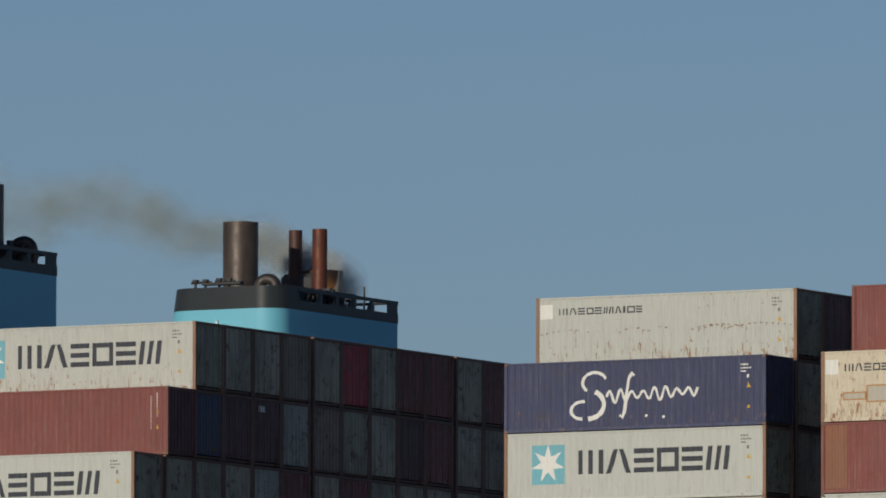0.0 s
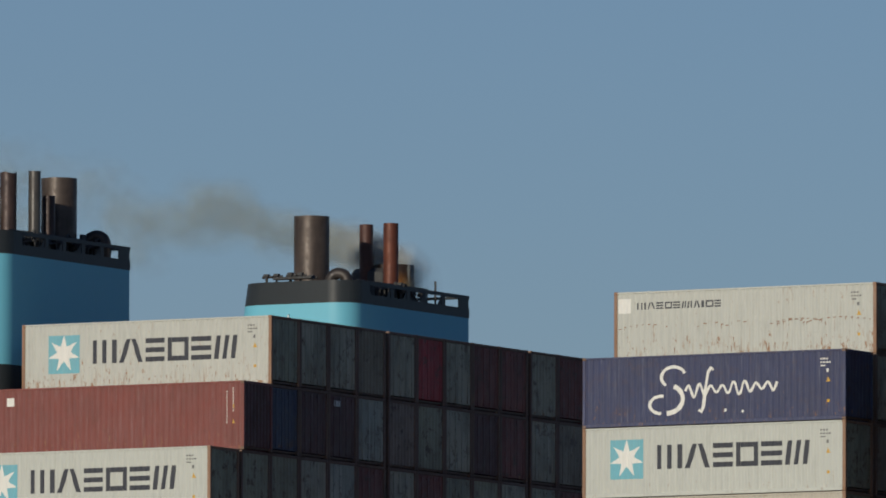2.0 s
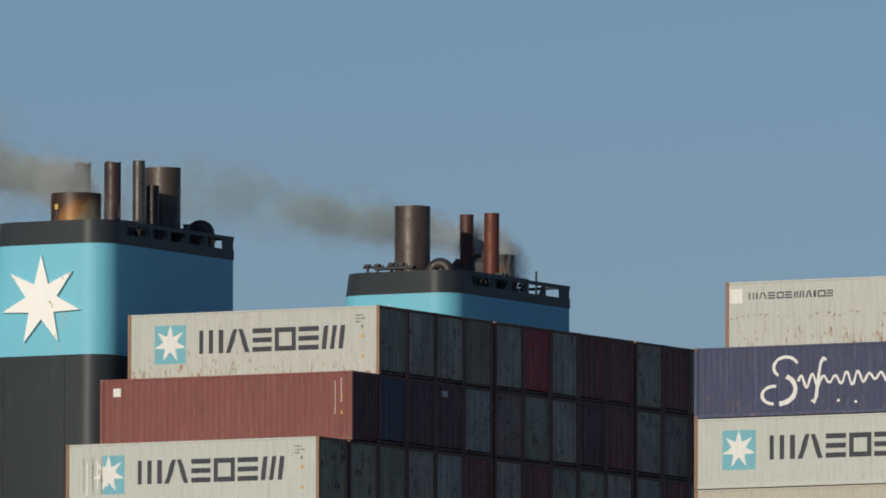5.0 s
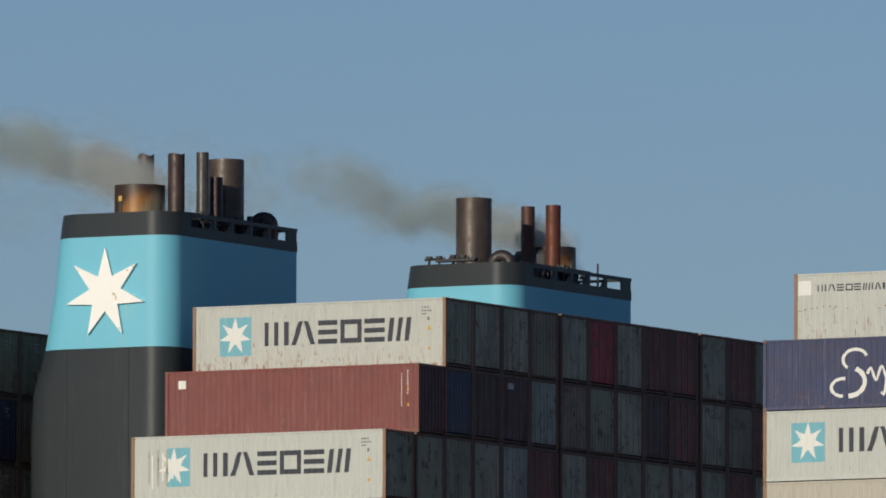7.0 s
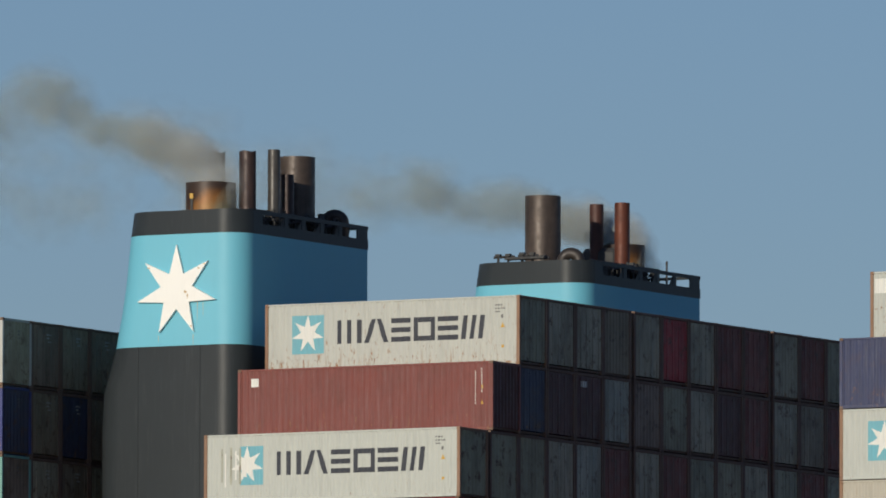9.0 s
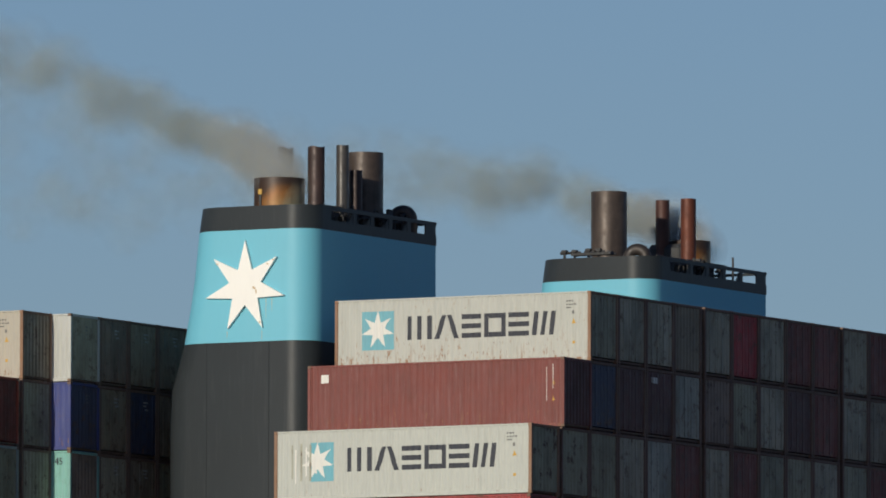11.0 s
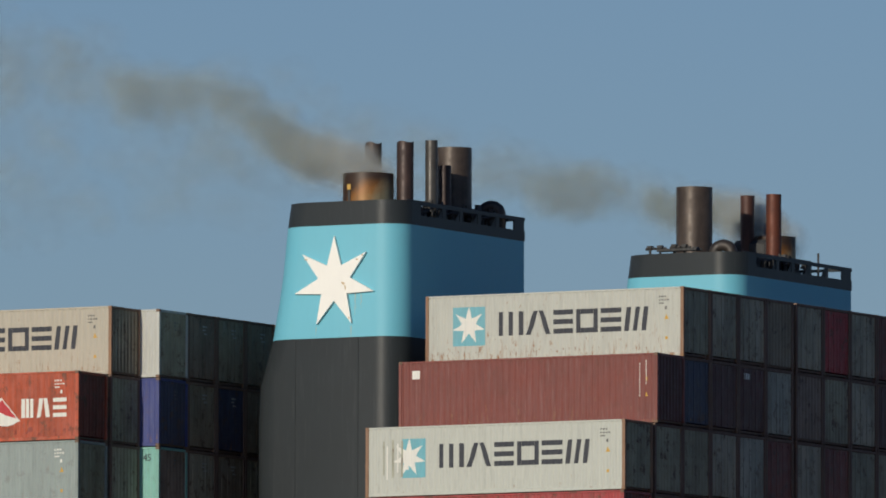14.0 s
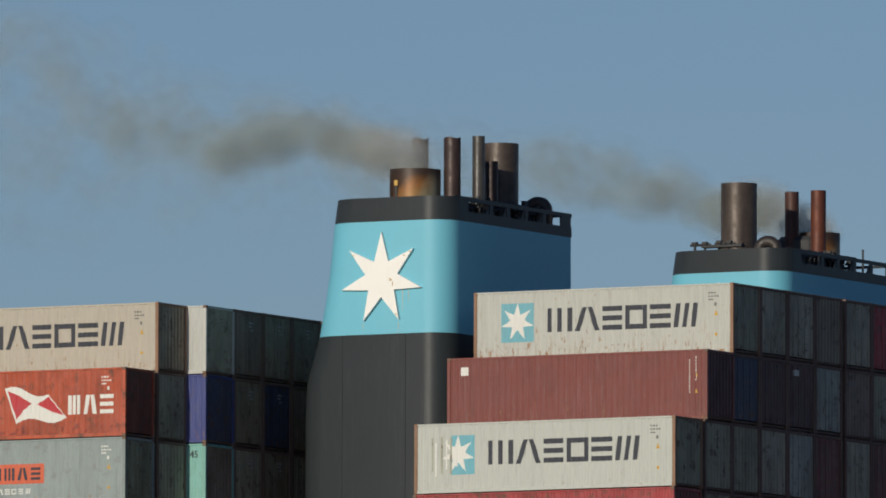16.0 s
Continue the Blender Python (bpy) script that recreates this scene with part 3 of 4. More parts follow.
for layer in range(4):
    container(FORE, 0, layer, ("maroon", "brick", "teal", "slate")[layer])

# abaft the funnels
AFT, LONG = -25.9, 13.716
word_container(AFT, -1, 0, "cream", end="front", shaded_end_color="dark")
flag = container(AFT, -2, 1, "orange", end="door", shaded_end_color="maroon", label="weathered orange-red container with white and red flag shape")


def waved(x0, z0, x1, z1, dip, n=8):
    """A line from one point to another that waves once."""
    return [(from_right(x0 + (x1 - x0) * i / n), z0 + (z1 - z0) * i / n + dip * math.sin(2 * math.pi * i / n)) for i in range(n + 1)]


decal("flag_sign", flag, flat([waved(-5.85, 2.16, -3.75, 1.86, 0.14) + waved(-2.85, 0.86, -5.3, 0.66, -0.16)]), WHITE, "white flag shape")
decal("flag_field", flag, flat([[(from_right(-5.72), 2.06), (from_right(-5.2), 1.86), (from_right(-4.55), 1.5), (from_right(-4.95), 1.22), (from_right(-5.28), 0.84)]]), SIGNRED, "red triangle in the flag", 0.004)
decal("flag_field", flag, flat([[(from_right(-3.72), 1.76), (from_right(-3.0), 0.97), (from_right(-3.5), 1.1), (from_right(-4.3), 1.46), (from_right(-4.0), 1.6)]]), SIGNRED, "red triangle in the flag", 0.004)
rng = random.Random(31)
for k in range(16):
    x, z, w, h = rng.uniform(-6.2, -0.5), rng.uniform(0.15, 0.4), rng.uniform(0.08, 0.3), rng.uniform(0.1, 0.25)
    decal("worn_patch", flag, flat([[(from_right(x), z), (from_right(x + w), z + 0.05), (from_right(x + w * 0.9), z + h), (from_right(x + 0.3 * w), z + h * 0.85)]]), OLD_RED, "", 0.001)
bm = bmesh.new()
block_letters(bm, from_right(-2.78), from_right(-0.6), 0.98, 1.78, (1, 1.1, 1.1), 0.25)
decal("lettering", flag, bm, WHITE, "white lettering bars")
id_marks(flag, WHITE, warn=False)
sign = container(AFT, -2, 2, "bluegrey", end="door", shaded_end_color="teal", label="grey rust-streaked container with an orange sign and bars")
decal("orange_sign", sign, flat([rect(from_right(-9.5), from_right(-3.95), 1.05, 1.88)]), SIGNORANGE, "orange sign")
bm = bmesh.new()
block_letters(bm, from_right(-9.2), from_right(-4.1), 1.2, 1.72, (1, 0.9, 0.9, 0.9, 0.4, 0.4, 0.9, 0.9, 0.9), 0.3)
decal("lettering", sign, bm, INK, "dark lettering bars", 0.004)
bm = bmesh.new()
block_letters(bm, from_right(-8.5), from_right(-4.6), 0.62, 0.85, (1,) * 12, 0.4)
decal("web_address", sign, bm, WHITE, "small white lettering bars")
id_marks(sign, WHITE)
container(AFT, -2, 3, "slate")
container(AFT, -1, 1, "teal", end="front")
container(AFT, -1, 2, "slate", end="front")
container(AFT, -1, 3, "teal")
LONGS = (["white", "brown", "dark", "dark", "slate", "dark", "teal"], ["royal", "dark", "navy", "dark", "navy", "teal", "slate"], ["mint", "slate", "dark", "teal", "dark", "slate", "teal"], ["dark", "teal", "maroon", "dark", "teal", "slate", "dark"])
# dark end colours for the first column: shade painted onto white, royal and mint
LONG_SHADED_ENDS = (["slate"], ["navy"], ["brown"], ["dark"])
for layer in range(4):
    for i, color in enumerate(LONGS[layer]):
        c = container(AFT + 0.9, i, layer, color, end="door" if i else "front", length=LONG, shaded_end_color=LONG_SHADED_ENDS[layer][0] if i == 0 else None)
        if layer < 3:
            for y0, y1, z0, z1 in ((0.05, 0.42, 2.36, 2.42), (0.05, 0.3, 2.22, 2.27), (0.18, 0.42, 2.06, 2.12)):
                part("end_marking", box(LONG / 2 - 0.046, LONG / 2 - 0.038, y0, y1, z0, z1), MARK_INK if i == 0 else FADED_WHITE, c)
        if i == 0 and layer == 2:
            cu = bpy.data.curves.new("length_mark", "FONT")
            cu.body, cu.size, cu.extrude = "45", 0.42, 0.003
            txt = new("length_mark", cu)
            bpy.context.view_layer.update()
            me = bpy.data.meshes.new_from_object(txt)
            bpy.data.objects.remove(txt)
            me.materials.append(INK)
            t45 = new("length_mark", me)
            t45.parent = c
            t45.location, t45.rotation_euler = (LONG / 2 - 0.78, -WID / 2 - 0.001, 2.3), (radians(90), 0, 0)

# ---- funnels ----
FX0, FX1, FY0, FY1 = -21.55, -15.8, 4.2, 15.27
CORNER = 1.15


def outline(x0, x1, y0, y1, r, n=8):
    """Rounded rectangle, anticlockwise from above."""
    pts = []
    q = 1.35
    for cx, cy, a0, rr in ((x1 - r, y0 + r, -90, r), (x1 - 0.1, y1 - 0.1, 0, 0.1), (x0 + 0.1, y1 - 0.1, 90, 0.1), (x0 + q, y0 + q, 180, q)):
        for i in range(n + 1):
            a = radians(a0 + 90 * i / n)
            pts.append((cx + rr * math.cos(a), cy + rr * math.sin(a)))
    return pts


def flare(z):
    """How far the after edge stands out at a height below the container tops."""
    return float(np.interp(z, (-4.7, -3.15, -1.25, -0.85, 0.35, 1.55, 3.5, 4.57), (1.57, 1.49, 0.91, 0.83, 0.59, 0.40, 0.19, 0.03)))


def loft(rows, r):
    bm = bmesh.new()
    rings = []
    for z in rows:
        rings.append([bm.verts.new((x, y, z)) for x, y in outline(FX0 - flare(z), FX1, FY0, FY1, r)])
    n = len(rings[0])
    for lo, hi in zip(rings, rings[1:]):
        for i in range(n):
            bm.faces.new((lo[i], lo[(i + 1) % n], hi[(i + 1) % n], hi[i]))
    return bm


def smooth_part(name, bm, mat, parent, label="", angle=40):
    ob = part(name, bm, mat, parent, label)
    for p in ob.data.polygons:
        p.use_smooth = True
    ob.data.set_sharp_from_angle(angle=radians(angle))
    return ob


def pipe_bm(x, y, z0, z1, r, wall=0.03, seg=28, scallop=0.0):
    """An open pipe with wall thickness."""
    bm = bmesh.new()
    rings = []
    for rr, z in ((r, z0), (r, z1), (r - wall, z1), (r - wall, z1 - 1.2)):
        rings.append([bm.verts.new((x + rr * math.cos(2 * math.pi * i / seg), y + rr * math.sin(2 * math.pi * i / seg),
                                    z + (scallop * math.sin(6 * math.pi * i / seg) if z == z1 else 0))) for i in range(seg)])
    for lo, hi in zip(rings, rings[1:]):
        for i in range(seg):
            bm.faces.new((lo[i], lo[(i + 1) % seg], hi[(i + 1) % seg], hi[i]))
    bm.faces.new(rings[-1])
    return bm


def gooseneck(parent, x, y, z, R, r):
    """Vent pipe bent over in a half ring."""
    bm = bmesh.new()
    n, seg = 16, 14
    rings = []
    for i in range(n + 1):
        a = math.pi * i / n
        c = Vector((x + R * math.cos(a), y + R * 0.35 * math.cos(a), z + R * math.sin(a)))
        d = Vector((math.cos(a), 0.35 * math.cos(a), math.sin(a))).normalized()
        rings.append([bm.verts.new(c + r * (math.cos(2 * math.pi * j / seg) * d + math.sin(2 * math.pi * j / seg) * Vector((-0.33, 0.94, 0)))) for j in range(seg)])
    for lo, hi in zip(rings, rings[1:]):
        for j in range(seg):
            bm.faces.new((lo[j], lo[(j + 1) % seg], hi[(j + 1) % seg], hi[j]))
    add_tube(bm, (x + R, y + 0.35 * R, z - 1.6), (x + R, y + 0.35 * R, z), r, 14)
    smooth_part("vent_gooseneck", bm, heat_steel("smoke stained vent steel", (0.035, 0.03, 0.028), (0.085, 0.07, 0.06), 0.5), parent, "sooty bent vent pipe")


def funnel(dy, label):
    """Casing, band, rim with open bulwark, deck and star; its pipes are put on by the caller."""
    f = thing("ship_funnel", (0, dy, TOP), label, "funnel", "twin funnels")
    smooth_part("lower_casing", loft([DECK_Z - TOP, -6.0, -4.7, -3.15, -2.2, -1.22], CORNER), BLACK, f, "black painted lower casing")
    smooth_part("upper_band", loft([-1.216, -0.85, -0.25, 0.35, 0.95, 1.55, 2.5, 3.54], CORNER), CYAN, f, "sky blue painted band")
    part("weld_seam", tube((-17.75, FY0 - 0.002, DECK_Z - TOP), (-17.75, FY0 - 0.002, -1.25), 0.018, 6), BLACK, f)
    part("weld_seam", tube((-20.79, FY0 - 0.002, DECK_Z - TOP), (-20.79, FY0 - 0.002, -1.25), 0.018, 6), BLACK, f)
    deck = bmesh.new()
    deck.faces.new([deck.verts.new((x, y, 3.72)) for x, y in outline(FX0, FX1 - 0.03, FY0 + 0.03, FY1 - 0.03, CORNER - 0.05)])
    part("funnel_deck", deck, SOOT, f, "sooty funnel top deck")
    # bulwark: solid round the front, low with rail and stanchions along the sides
    ring = outline(FX0 - 0.03, FX1, FY0, FY1, CORNER, 8)
    foot = outline(FX0 - flare(3.545), FX1, FY0, FY1, CORNER, 8)
    bm = bmesh.new()
    n = len(ring)
    tops = []
    for x, y in ring:
        tops.append(4.55 if y < FY0 + 2.4 else 3.98)
    inner = outline(FX0 + 0.01, FX1 - 0.06, FY0 + 0.06, FY1 - 0.06, CORNER - 0.05, 8)
    lo = [bm.verts.new((x, y, 3.545)) for x, y in foot]
    hi = [bm.verts.new((x, y, z)) for (x, y), z in zip(ring, tops)]
    hi2 = [bm.verts.new((x, y, z)) for (x, y), z in zip(inner, tops)]
    lo2 = [bm.verts.new((x, y, 3.6)) for x, y in inner]
    for i in range(n):
        j = (i + 1) % n
        if tops[i] != tops[j]:
            continue
        bm.faces.new((lo[i], lo[j], hi[j], hi[i]))
        bm.faces.new((hi[i], hi[j], hi2[j], hi2[i]))
        bm.faces.new((hi2[i], hi2[j], lo2[j], lo2[i]))
    high = [v for v in bm.verts if v.co.y > FY0 + 2.4]
    bmesh.ops.delete(bm, geom=high, context="VERTS")
    smooth_part("rim_bulwark", bm, BLACK, f, "black rim bulwark")
    part("low_bulwark", box(FX0, FX1 - 0.002, FY1 - 0.07, FY1 - 0.004, 3.545, 3.98), BLACK, f)
    ya = FY0 + CORNER
    part("solid_bulwark", box(FX0 - 0.05, FX0 + 0.01, FY0 + 1.35, FY0 + 2.0, 3.545, 4.55), BLACK, f)
    part("solid_bulwark", box(FX0 - 0.05, FX0 + 0.01, FY0 + 2.0, FY1 - 1.6, 3.545, 4.55), BLACK, f)
    part("solid_bulwark", box(FX0 - 0.05, FX0 + 0.01, FY1 - 1.6, FY1 - 0.07, 3.545, 4.26), BLACK, f)
    for x0, x1 in ((FX1 - 0.06, FX1 - 0.001),):
        part("low_bulwark", box(x0, x1, ya, FY1 - 0.07, 3.545, 3.98), BLACK, f)
        part("solid_end", box(x0, x1, ya, ya + 0.75, 3.98, 4.55), BLACK, f)
        part("top_rail", box(x0 - 0.02, x1, ya + 0.7, FY1, 4.39, 4.56, 0.01), BLACK, f)
        part("solid_end", box(x0, x1 - 0.002, 14.3, FY1 - 0.07, 3.98, 4.4), BLACK, f)
        for k, y in enumerate((8.0, 9.5, 11.1, 12.7)):
            part("stanchion", box(x0 + 0.005, x1 - 0.005, y, y + 0.3, 3.98, 4.4), BLACK, f)
            bmk = bmesh.new()
            for s in (x0 + 0.02, x0 + 0.035):
                bmk.faces.new([bmk.verts.new((s, y + u, z)) for u, z in ((0.0, 3.98), (-0.34, 3.98), (0.0, 4.43))])
            part("bracket", bmk, BLACK, f)
    part("top_rail", box(FX0, FX1, FY1 - 0.06, FY1 + 0.01, 4.43, 4.56, 0.01), BLACK, f)
    for x in (-20.0, -18.6, -17.2):
        part("stanchion", box(x, x + 0.16, FY1 - 0.05, FY1, 3.98, 4.44), BLACK, f)
    for x0, x1, y0, y1, z in ((-20.6, -17.6, 6.9, 9.4, 4.32), (-20.2, -17.9, 9.8, 12.4, 4.44), (-17.5, -16.7, 7.4, 8.2, 4.4), (-17.3, -16.6, 10.3, 11.3, 4.5), (-20.6, -19.4, 12.6, 13.4, 4.3)):
        part("machinery_casing", box(x0, x1, y0, y1, 3.72, z, 0.04), SOOT, f, "sooty machinery casing")
    part("grab_rail", tube((FX1 - 0.5, ya + 0.4, 4.66), (FX1 - 0.5, FY1 - 3.0, 4.66), 0.025, 6), SOOT, f)
    for y in (7.0, 8.6, 10.2, 11.8):
        part("rail_post", tube((FX1 - 0.5, y, 3.72), (FX1 - 0.5, y, 4.66), 0.025, 6), SOOT, f)
    # star, standing off the plating
    bm = bmesh.new()
    pts = star_outline(-18.85, 1.12, 1.96, 0.40)
    a = [bm.verts.new((x, FY0 - 0.16, z)) for x, z in pts]
    b = [bm.verts.new((x, FY0 - 0.03, z)) for x, z in pts]
    bm.faces.new(a)
    bm.faces.new(b[::-1])
    for i in range(len(pts)):
        j = (i + 1) % len(pts)
        bm.faces.new((a[i], b[i], b[j], a[j]))
    bmesh.ops.recalc_face_normals(bm, faces=bm.faces)
    part("star_emblem", bm, IVORY, f, "rust-stained ivory seven-pointed star")
    for x, z, w, h in ((-18.40, 1.05, 0.07, 0.07), (-17.48, 2.22, 0.05, 0.03), (-17.75, 2.05, 0.06, 0.03), (-18.3, 0.88, 0.03, 0.13), (-20.2, 2.12, 0.09, 0.02), (-18.12, -0.42, 0.04, 0.06)):
        bm = bmesh.new()
        add_poly(bm, [(x + w * math.cos(a) * (1 + 0.4 * math.sin(3 * a + x)), z + h * math.sin(a) * (1 + 0.4 * math.cos(2 * a + z))) for a in (2 * math.pi * i / 12 for i in range(12))])
        for v in bm.verts:
            v.co.y = FY0 - 0.164
        part("rust_stain", bm, STAIN, f, "rust stain on the star")
    for x, z, h in ((-17.9, 0.62, 0.9), (-18.1, -0.75, 0.5), (-17.62, 0.6, 0.6), (-19.8, -0.75, 0.3)):
        bm = bmesh.new()
        add_poly(bm, [(x, z - h), (x + 0.006, z - h), (x + 0.016, z), (x - 0.012, z)])
        for v in bm.verts:
            v.co.y = FY0 - 0.004
        part("rust_run", bm, STAIN, f, "rust run below the star")
    return f


def pipe(f, dy, x, y, top, r, mat, label, scallop=0.0, foot=3.73):
    smooth_part("exhaust_pipe", pipe_bm(x, y - dy, foot, top, r, scallop=scallop), mat, f, label)


def clutter(f, dy, spots, seed):
    """Valves, silencer feet, ladders and brackets on the funnel deck."""
    rng = random.Random(seed)
    for x, y, z in spots:
        bm = bmesh.new()
        y -= dy
        add_tube(bm, (x, y, 3.73), (x, y, z), 0.05 + 0.05 * rng.random(), 8)
        add_tube(bm, (x - 0.22, y, z - 0.12), (x + 0.25, y + 0.1, z - 0.1), 0.06, 8)
        add_box(bm, x - 0.12, x + 0.12, y - 0.1, y + 0.1, z - 0.1, z + 0.02)
        part("deck_valve", bm, SOOT, f)


def machinery(f, y0, y1, seed):
    """Silencers, valve chests, pipe runs and ladders crowded behind the open rail."""
    rng = random.Random(seed)
    y = y0
    while y < y1:
        d = rng.uniform(0.35, 0.8)
        top = rng.uniform(4.42, 4.7)
        x = rng.uniform(-16.95, -16.6)
        part("machinery_casing", box(x, x + rng.uniform(0.3, 0.5), y, y + d, 3.72, top, 0.04), SOOT, f, "sooty machinery casing")
        bm = tube((-16.3, y + 0.1, 3.72), (-16.3, y + 0.1, rng.uniform(4.4, 4.8)), 0.07, 8)
        add_tube(bm, (-16.3, y - 0.15, top - 0.25), (-16.3, y + d, top - 0.2), 0.06, 8)
        part("pipe_run", bm, SOOT, f)
        if rng.random() < 0.6:
            at = (-16.15, y + 0.3 * d, rng.uniform(4.1, 4.6))
            part("hand_wheel", wheel_bm(at, 0.17), SOOT, f)
            part("valve_stem", tube((at[0] - 0.4, at[1], at[2]), at, 0.035, 8), SOOT, f)
            part("wheel_spoke", tube((at[0], at[1] - 0.16, at[2] - 0.06), (at[0], at[1] + 0.16, at[2] + 0.06), 0.025, 6), SOOT, f)
        y += d + rng.uniform(0.02, 0.18)


def wheel_bm(c, r):
    """The ring of a small valve wheel that faces +x."""
    bm = bmesh.new()
    n, k = 16, 6
    rings = []
    for i in range(n):
        a = 2 * math.pi * i / n
        rings.append([])
        for q in range(k):
            b = 2 * math.pi * q / k
            d = r + 0.035 * math.cos(b)
            rings[-1].append(bm.verts.new((c[0] + 0.035 * math.sin(b), c[1] + d * math.cos(a), c[2] + d * math.sin(a))))
    for i in range(n):
        for q in range(k):
            bm.faces.new((rings[i][q], rings[(i + 1) % n][q], rings[(i + 1) % n][(q + 1) % k], rings[i][(q + 1) % k]))
    bmesh.ops.recalc_face_normals(bm, faces=bm.faces)
    return bm


NEAR = funnel(0.0, "tall black and sky blue ship funnel with ivory star")
pipe(NEAR, 0, -18.52, 6.4, 5.86, 1.08, PIPE_GOLD, "short wide heat-tinted exhaust stack")
part("inspection_slot", box(-18.9, -18.79, 5.32, 5.42, 4.62, 5.12), SOOT, NEAR, "dark slot in the wide stack")
# light spot at the small hole, put in as an orange painted block
part("lit_fitting", box(-18.93, -18.76, 5.3, 5.42, 5.14, 5.36), YELLOW, NEAR, "small orange light spot painted on the wide stack")
pipe(NEAR, 0, -19.73, 9.0, 7.43, 0.36, PIPE_DARK, "brown exhaust pipe with burnt scalloped lip", 0.05)
pipe(NEAR, 0, -17.18, 7.2, 7.23, 0.36, PIPE_DARK, "sooty brown exhaust pipe", 0.03)
pipe(NEAR, 0, -16.42, 8.13, 7.34, 0.265, PIPE_GREY, "slim grey exhaust pipe")
pipe(NEAR, 0, -16.82, 10.0, 6.43, 0.28, PIPE_DARK, "short blackened pipe")
pipe(NEAR, 0, -17.6, 12.2, 7.38, 0.78, PIPE_BROWN, "tall wide brown exhaust stack")
gooseneck(NEAR, -16.62, 13.75, 4.6, 0.36, 0.26)
clutter(NEAR, 0, [(-16.4, 7.6, 4.4), (-16.5, 8.4, 4.5), (-16.4, 10.8, 4.5), (-16.6, 11.6, 4.7), (-16.4, 12.9, 4.5), (-16.5, 14.3, 4.4), (-16.5, 9.6, 4.6)], 3)
machinery(NEAR, 5.9, 13.2, 21)
part("pipe_hanger", box(-16.75, -16.6, 12.5, 12.9, 4.5, 4.95, 0.02), SOOT, NEAR)

FAR_DY = 30.42
FAR = funnel(FAR_DY, "black and sky blue ship funnel with brown exhaust stacks")
pipe(FAR, FAR_DY, -19.88, 38.4, 7.77, 0.8, PIPE_BROWN, "tall wide brown exhaust stack")
pipe(FAR, FAR_DY, -19.57, 42.86, 7.73, 0.31, PIPE_UMBER, "red-brown exhaust pipe")
pipe(FAR, FAR_DY, -17.59, 41.6, 7.62, 0.34, PIPE_RED, "rust red exhaust pipe")
pipe(FAR, FAR_DY, -18.86, 44.09, 5.94, 0.95, PIPE_GOLD_FAR, "short wide heat-tinted exhaust stack")
gooseneck(FAR, -17.96, 37.5 - FAR_DY, 4.72, 0.36, 0.26)
clutter(FAR, FAR_DY, [(-20.6, 35.6, 4.98), (-20.2, 35.8, 5.0), (-19.6, 36.0, 5.05), (-19.2, 36.2, 5.05), (-18.8, 36.5, 4.95), (-16.6, 39.5, 4.6), (-16.5, 40.5, 4.8), (-16.6, 41.3, 4.7), (-16.5, 42.5, 4.5)], 4)
machinery(FAR, 5.8, 10.6, 22)
part("valve_platform", box(-20.2, -18.2, 5.0, 5.4, 4.72, 4.84, 0.02), SOOT, FAR, "sooty valve platform")
part("silencer", box(-20.3, -18.4, 12.2, 13.2, 3.73, 5.75, 0.2), SOOT, FAR, "sooty silencer drum")
part("mast_rod", tube((-16.4, 43.6 - FAR_DY, 3.73), (-16.4, 43.6 - FAR_DY, 5.1), 0.05, 8), SOOT, FAR)


# ---- exhaust smoke ----
def smoke_material(name, source, mouth):
    """Soft grey smoke, dense and pale brown at the stack's mouth, thinner and greener the farther it has blown."""
    m, nt, bsdf = nodes_of(name)
    out = nt.nodes["Material Output"]
    v, obj, rnd = place_of(nt)
    sep, away = nt.nodes.new("ShaderNodeSeparateXYZ"), nt.nodes.new("ShaderNodeSeparateXYZ")
    nt.links.new(obj, sep.inputs[0])
    ship = nt.nodes.new("ShaderNodeTexCoord")
    ship.object = source
    nt.links.new(ship.outputs["Object"], away.inputs[0])
    gone = maths(nt, "SUBTRACT", mouth[0], away.outputs[0])
    rr = maths(nt, "ADD", maths(nt, "MULTIPLY", sep.outputs[0], sep.outputs[0]), maths(nt, "MULTIPLY", sep.outputs[2], sep.outputs[2]))
    body = maths(nt, "POWER", ramp(nt, rr, 0.0, 0.95, 1.0, 0.0), 1.2)
    wisps = ramp(nt, noise_node(nt, v, 1.0, 6, 0.62), 0.36, 0.64, 0.06, 1.0)
    fade = maths(nt, "ADD", ramp(nt, gone, -1.0, 7.0, 0.20, 0.0), ramp(nt, gone, 4.0, 18.0, 0.15, 0.065))
    dense = maths(nt, "MULTIPLY", maths(nt, "MULTIPLY", body, wisps), fade)
    clear, grey, mix = nt.nodes.new("ShaderNodeBsdfTransparent"), nt.nodes.new("ShaderNodeBsdfDiffuse"), nt.nodes.new("ShaderNodeMixShader")
    blown = mixed(nt, noise_node(nt, v, 0.8, 3), (0.25, 0.30, 0.30), (0.36, 0.42, 0.41))
    nt.links.new(mixed(nt, ramp(nt, gone, 0.0, 5.0, 0.75, 0.0), blown, (0.48, 0.49, 0.475)), grey.inputs[0])
    nt.links.new(dense, mix.inputs[0])
    nt.links.new(clear.outputs[0], mix.inputs[1])
    nt.links.new(grey.outputs[0], mix.inputs[2])
    nt.links.new(mix.outputs[0], out.inputs[0])
    return m


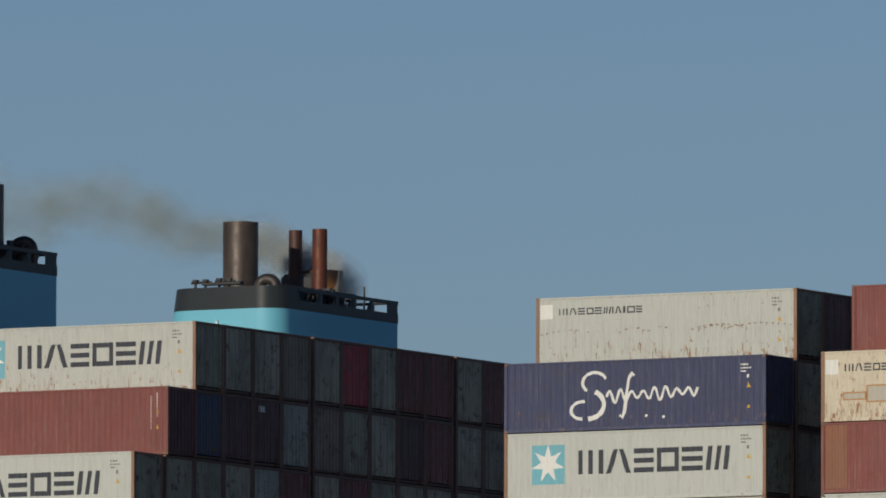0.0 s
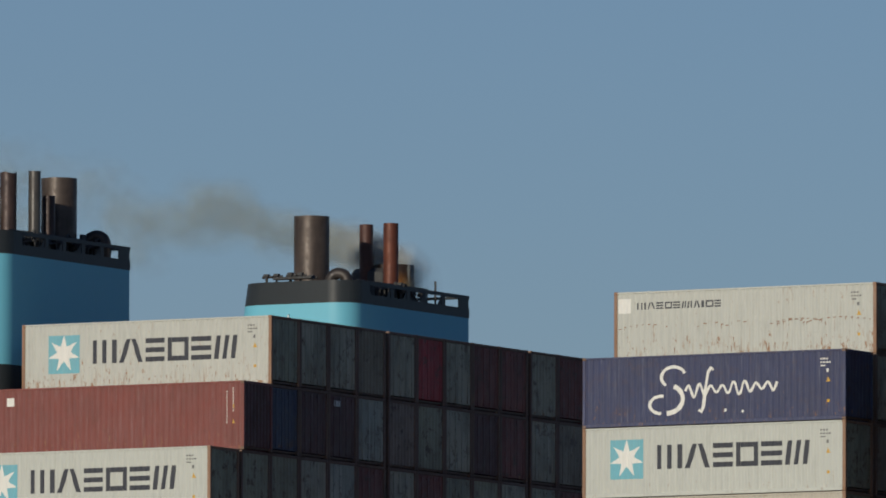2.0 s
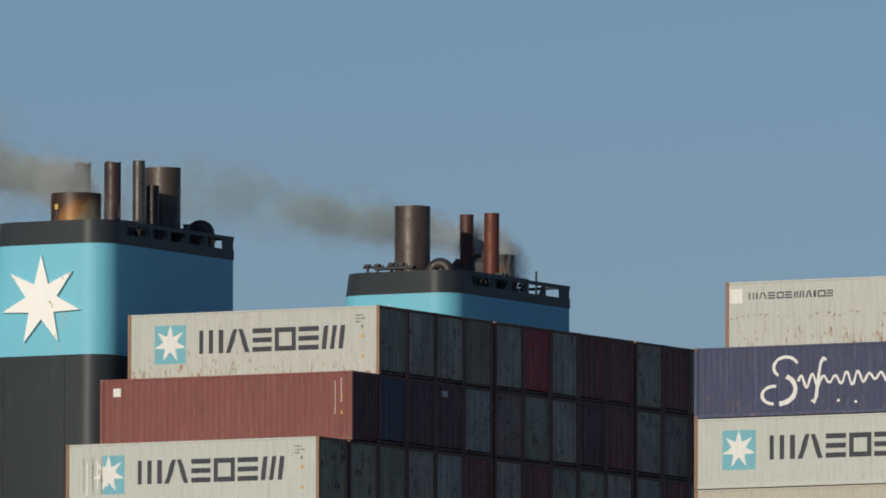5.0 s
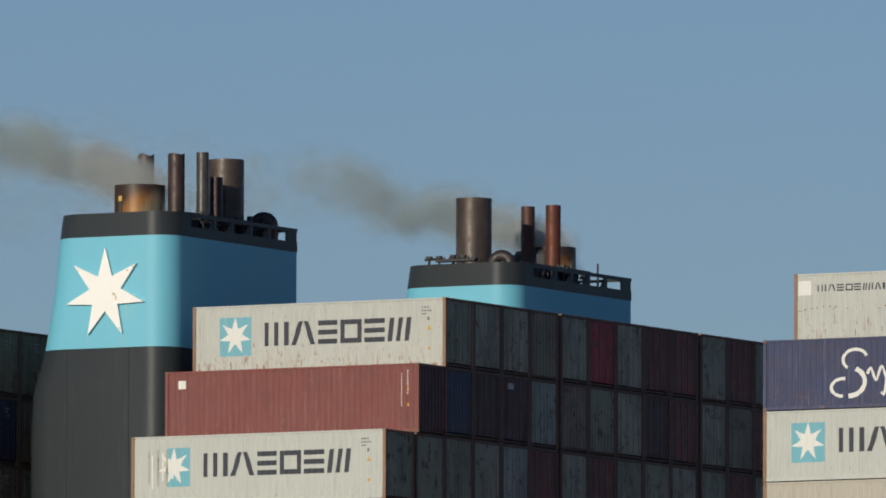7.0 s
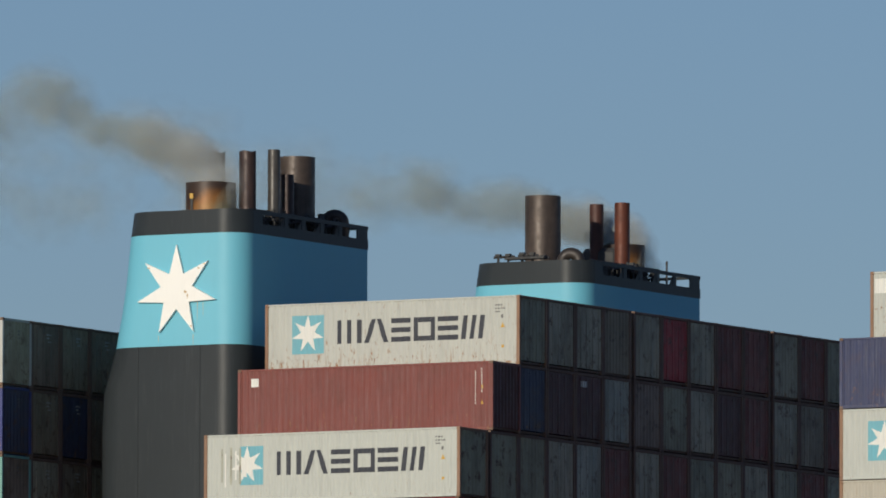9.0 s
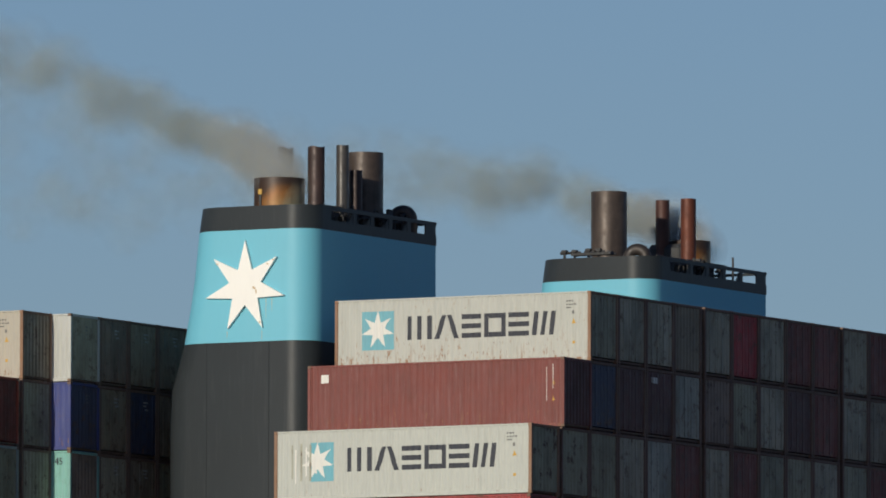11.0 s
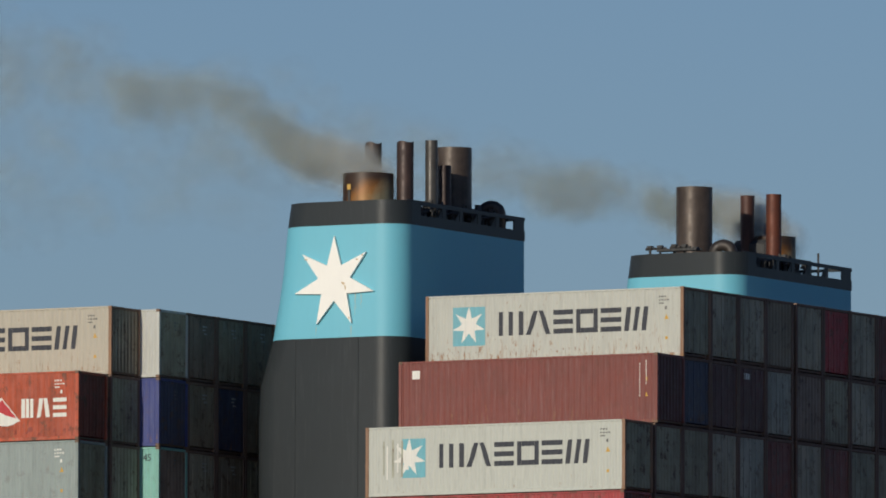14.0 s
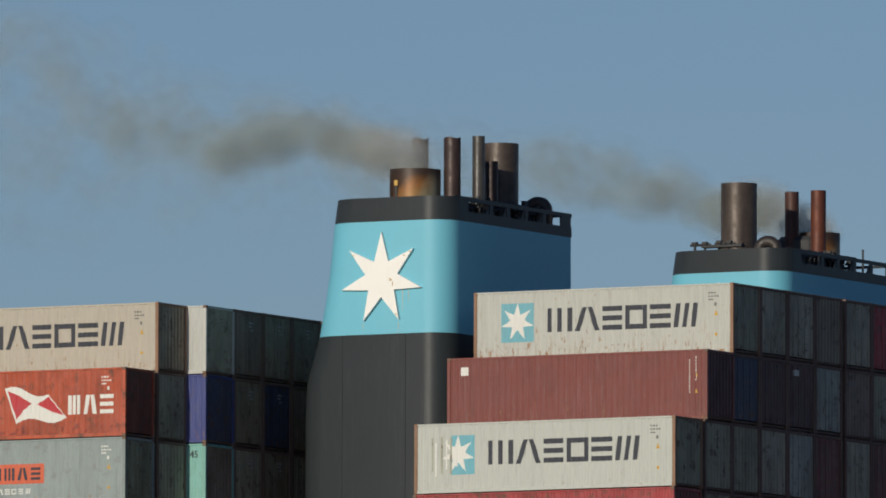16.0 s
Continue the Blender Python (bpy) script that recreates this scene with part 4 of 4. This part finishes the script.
def puff_mesh(seed, mat):
    """A lumpy, somewhat flattened ball of smoke about a metre in radius."""
    bm = bmesh.new()
    bmesh.ops.create_icosphere(bm, subdivisions=3, radius=1.0)
    for v in bm.verts:
        k = 1.0 + 0.22 * noise.noise(v.co * 1.6 + Vector((seed * 7.3, 0, seed)))
        v.co = Vector((v.co.x * k, v.co.y * k * 0.6, v.co.z * k))
    return mesh_of(bm, "smoke_puff", mat, True)


WIND = 6.0          # metres a second that the air falls behind the ship
BLOWN = []


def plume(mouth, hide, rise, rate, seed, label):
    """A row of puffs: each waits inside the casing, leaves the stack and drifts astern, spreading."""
    rng = random.Random(seed)
    top = new("exhaust_smoke")
    top.location = (0, 0, TOP)
    tagged(top, label, "smoke", "funnel smoke")
    SHIP.append(top)
    mat = smoke_material(label, top, mouth)
    puffs = [puff_mesh(i, mat) for i in range(6)]
    born = -5.5
    while born < 15.9:
        puff = new("smoke_puff", puffs[rng.randrange(6)])
        puff.parent = top
        size = rng.uniform(0.6, 0.9) if rng.random() < 0.45 else rng.uniform(0.9, 1.5)
        puff.scale = (size * 1.15, size, size)
        side, up = (max(-1.35, min(1.35, rng.gauss(0, 1))) for _ in range(2))
        sx, sy = rng.uniform(-0.55, 0.55), rng.uniform(-0.05, 0.85)
        swell = noise.noise((born * 1.3, seed, 0))
        curl, drift = noise.noise((born * 2.1, seed, 5.0)), noise.noise((born * 2.1, seed, 9.0))
        w = rise(born) * (1 + 0.55 * swell) + 0.06 * up
        turn = rng.uniform(0, 360)
        rows = []
        ages = [0.0, 0.15, 0.35, 0.6, 1.0, 1.6, 2.4, 3.4, 4.6, 6.0, 9.0, 14.0, 22.0]

        def at(age, t):
            b = age - 0.15 * (1 - math.exp(-age / 0.15)) if age > 0 else 0
            spread = 0.06 + 0.25 * age + 0.03 * age * age
            if age <= 0:
                spread = 0.06
            climb = w * 3.2 * (1 - math.exp(-age / 3.2)) + 1.05 * (1 - math.exp(-age / 0.12)) + 0.9 * curl * (1 - math.exp(-age / 1.5)) if age > 0 else 0
            x = mouth[0] + sx - WIND * b + 0.4 * side * spread + (1.3 * drift * (1 - math.exp(-age / 1.2)) if age > 0 else 0)
            return pose(x, mouth[1] + sy + side * spread, mouth[2] - 0.9 + climb + up * spread * 0.8, 0, 18 * math.sin(turn + age), 29)

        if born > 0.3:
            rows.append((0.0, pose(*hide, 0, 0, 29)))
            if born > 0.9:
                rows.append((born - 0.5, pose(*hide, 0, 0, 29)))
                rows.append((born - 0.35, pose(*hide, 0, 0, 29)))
            rows += [(born + g, at(g, born + g)) for g in ages if born + g < 15.9]
        else:
            rows.append((0.0, at(-born, 0.0)))
            rows += [(born + g, at(g, born + g)) for g in ages if 0.2 < born + g < 15.9]
        rows.append((16.0, at(16.0 - born, 16.0)))
        BLOWN.append((puff, rows))
        born += rng.uniform(0.5, 1.5) / (rate * (1.0 + 1.1 * noise.noise((born * 1.7, seed, 3.0))))


def near_rise(t):
    return float(np.interp(t, (-5, 6, 6.8, 7.4, 8.2, 10, 11.5, 12.6, 13.5, 14.3, 15.0, 16), (1.3, 1.5, 1.7, 2.9, 3.1, 2.9, 2.9, 2.6, 1.7, 1.0, 1.8, 1.7)))


def far_rise(t):
    return float(np.interp(t, (-5, 1, 5, 9, 16), (1.9, 1.7, 1.7, 2.0, 1.6)))


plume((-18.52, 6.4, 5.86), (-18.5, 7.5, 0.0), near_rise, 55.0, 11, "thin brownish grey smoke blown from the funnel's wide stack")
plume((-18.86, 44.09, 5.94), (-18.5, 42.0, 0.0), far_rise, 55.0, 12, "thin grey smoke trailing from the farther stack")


def motions():
    """The ship glides along +x; all that it carries goes with it."""
    for ob in SHIP:
        m = ob.matrix_basis.copy()
        walk(ob, [(t, Matrix.Translation((SPEED * t, 0, 0)) @ m) for t in (0.0, 8.0, 16.0)])
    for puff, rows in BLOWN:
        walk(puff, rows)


motions()
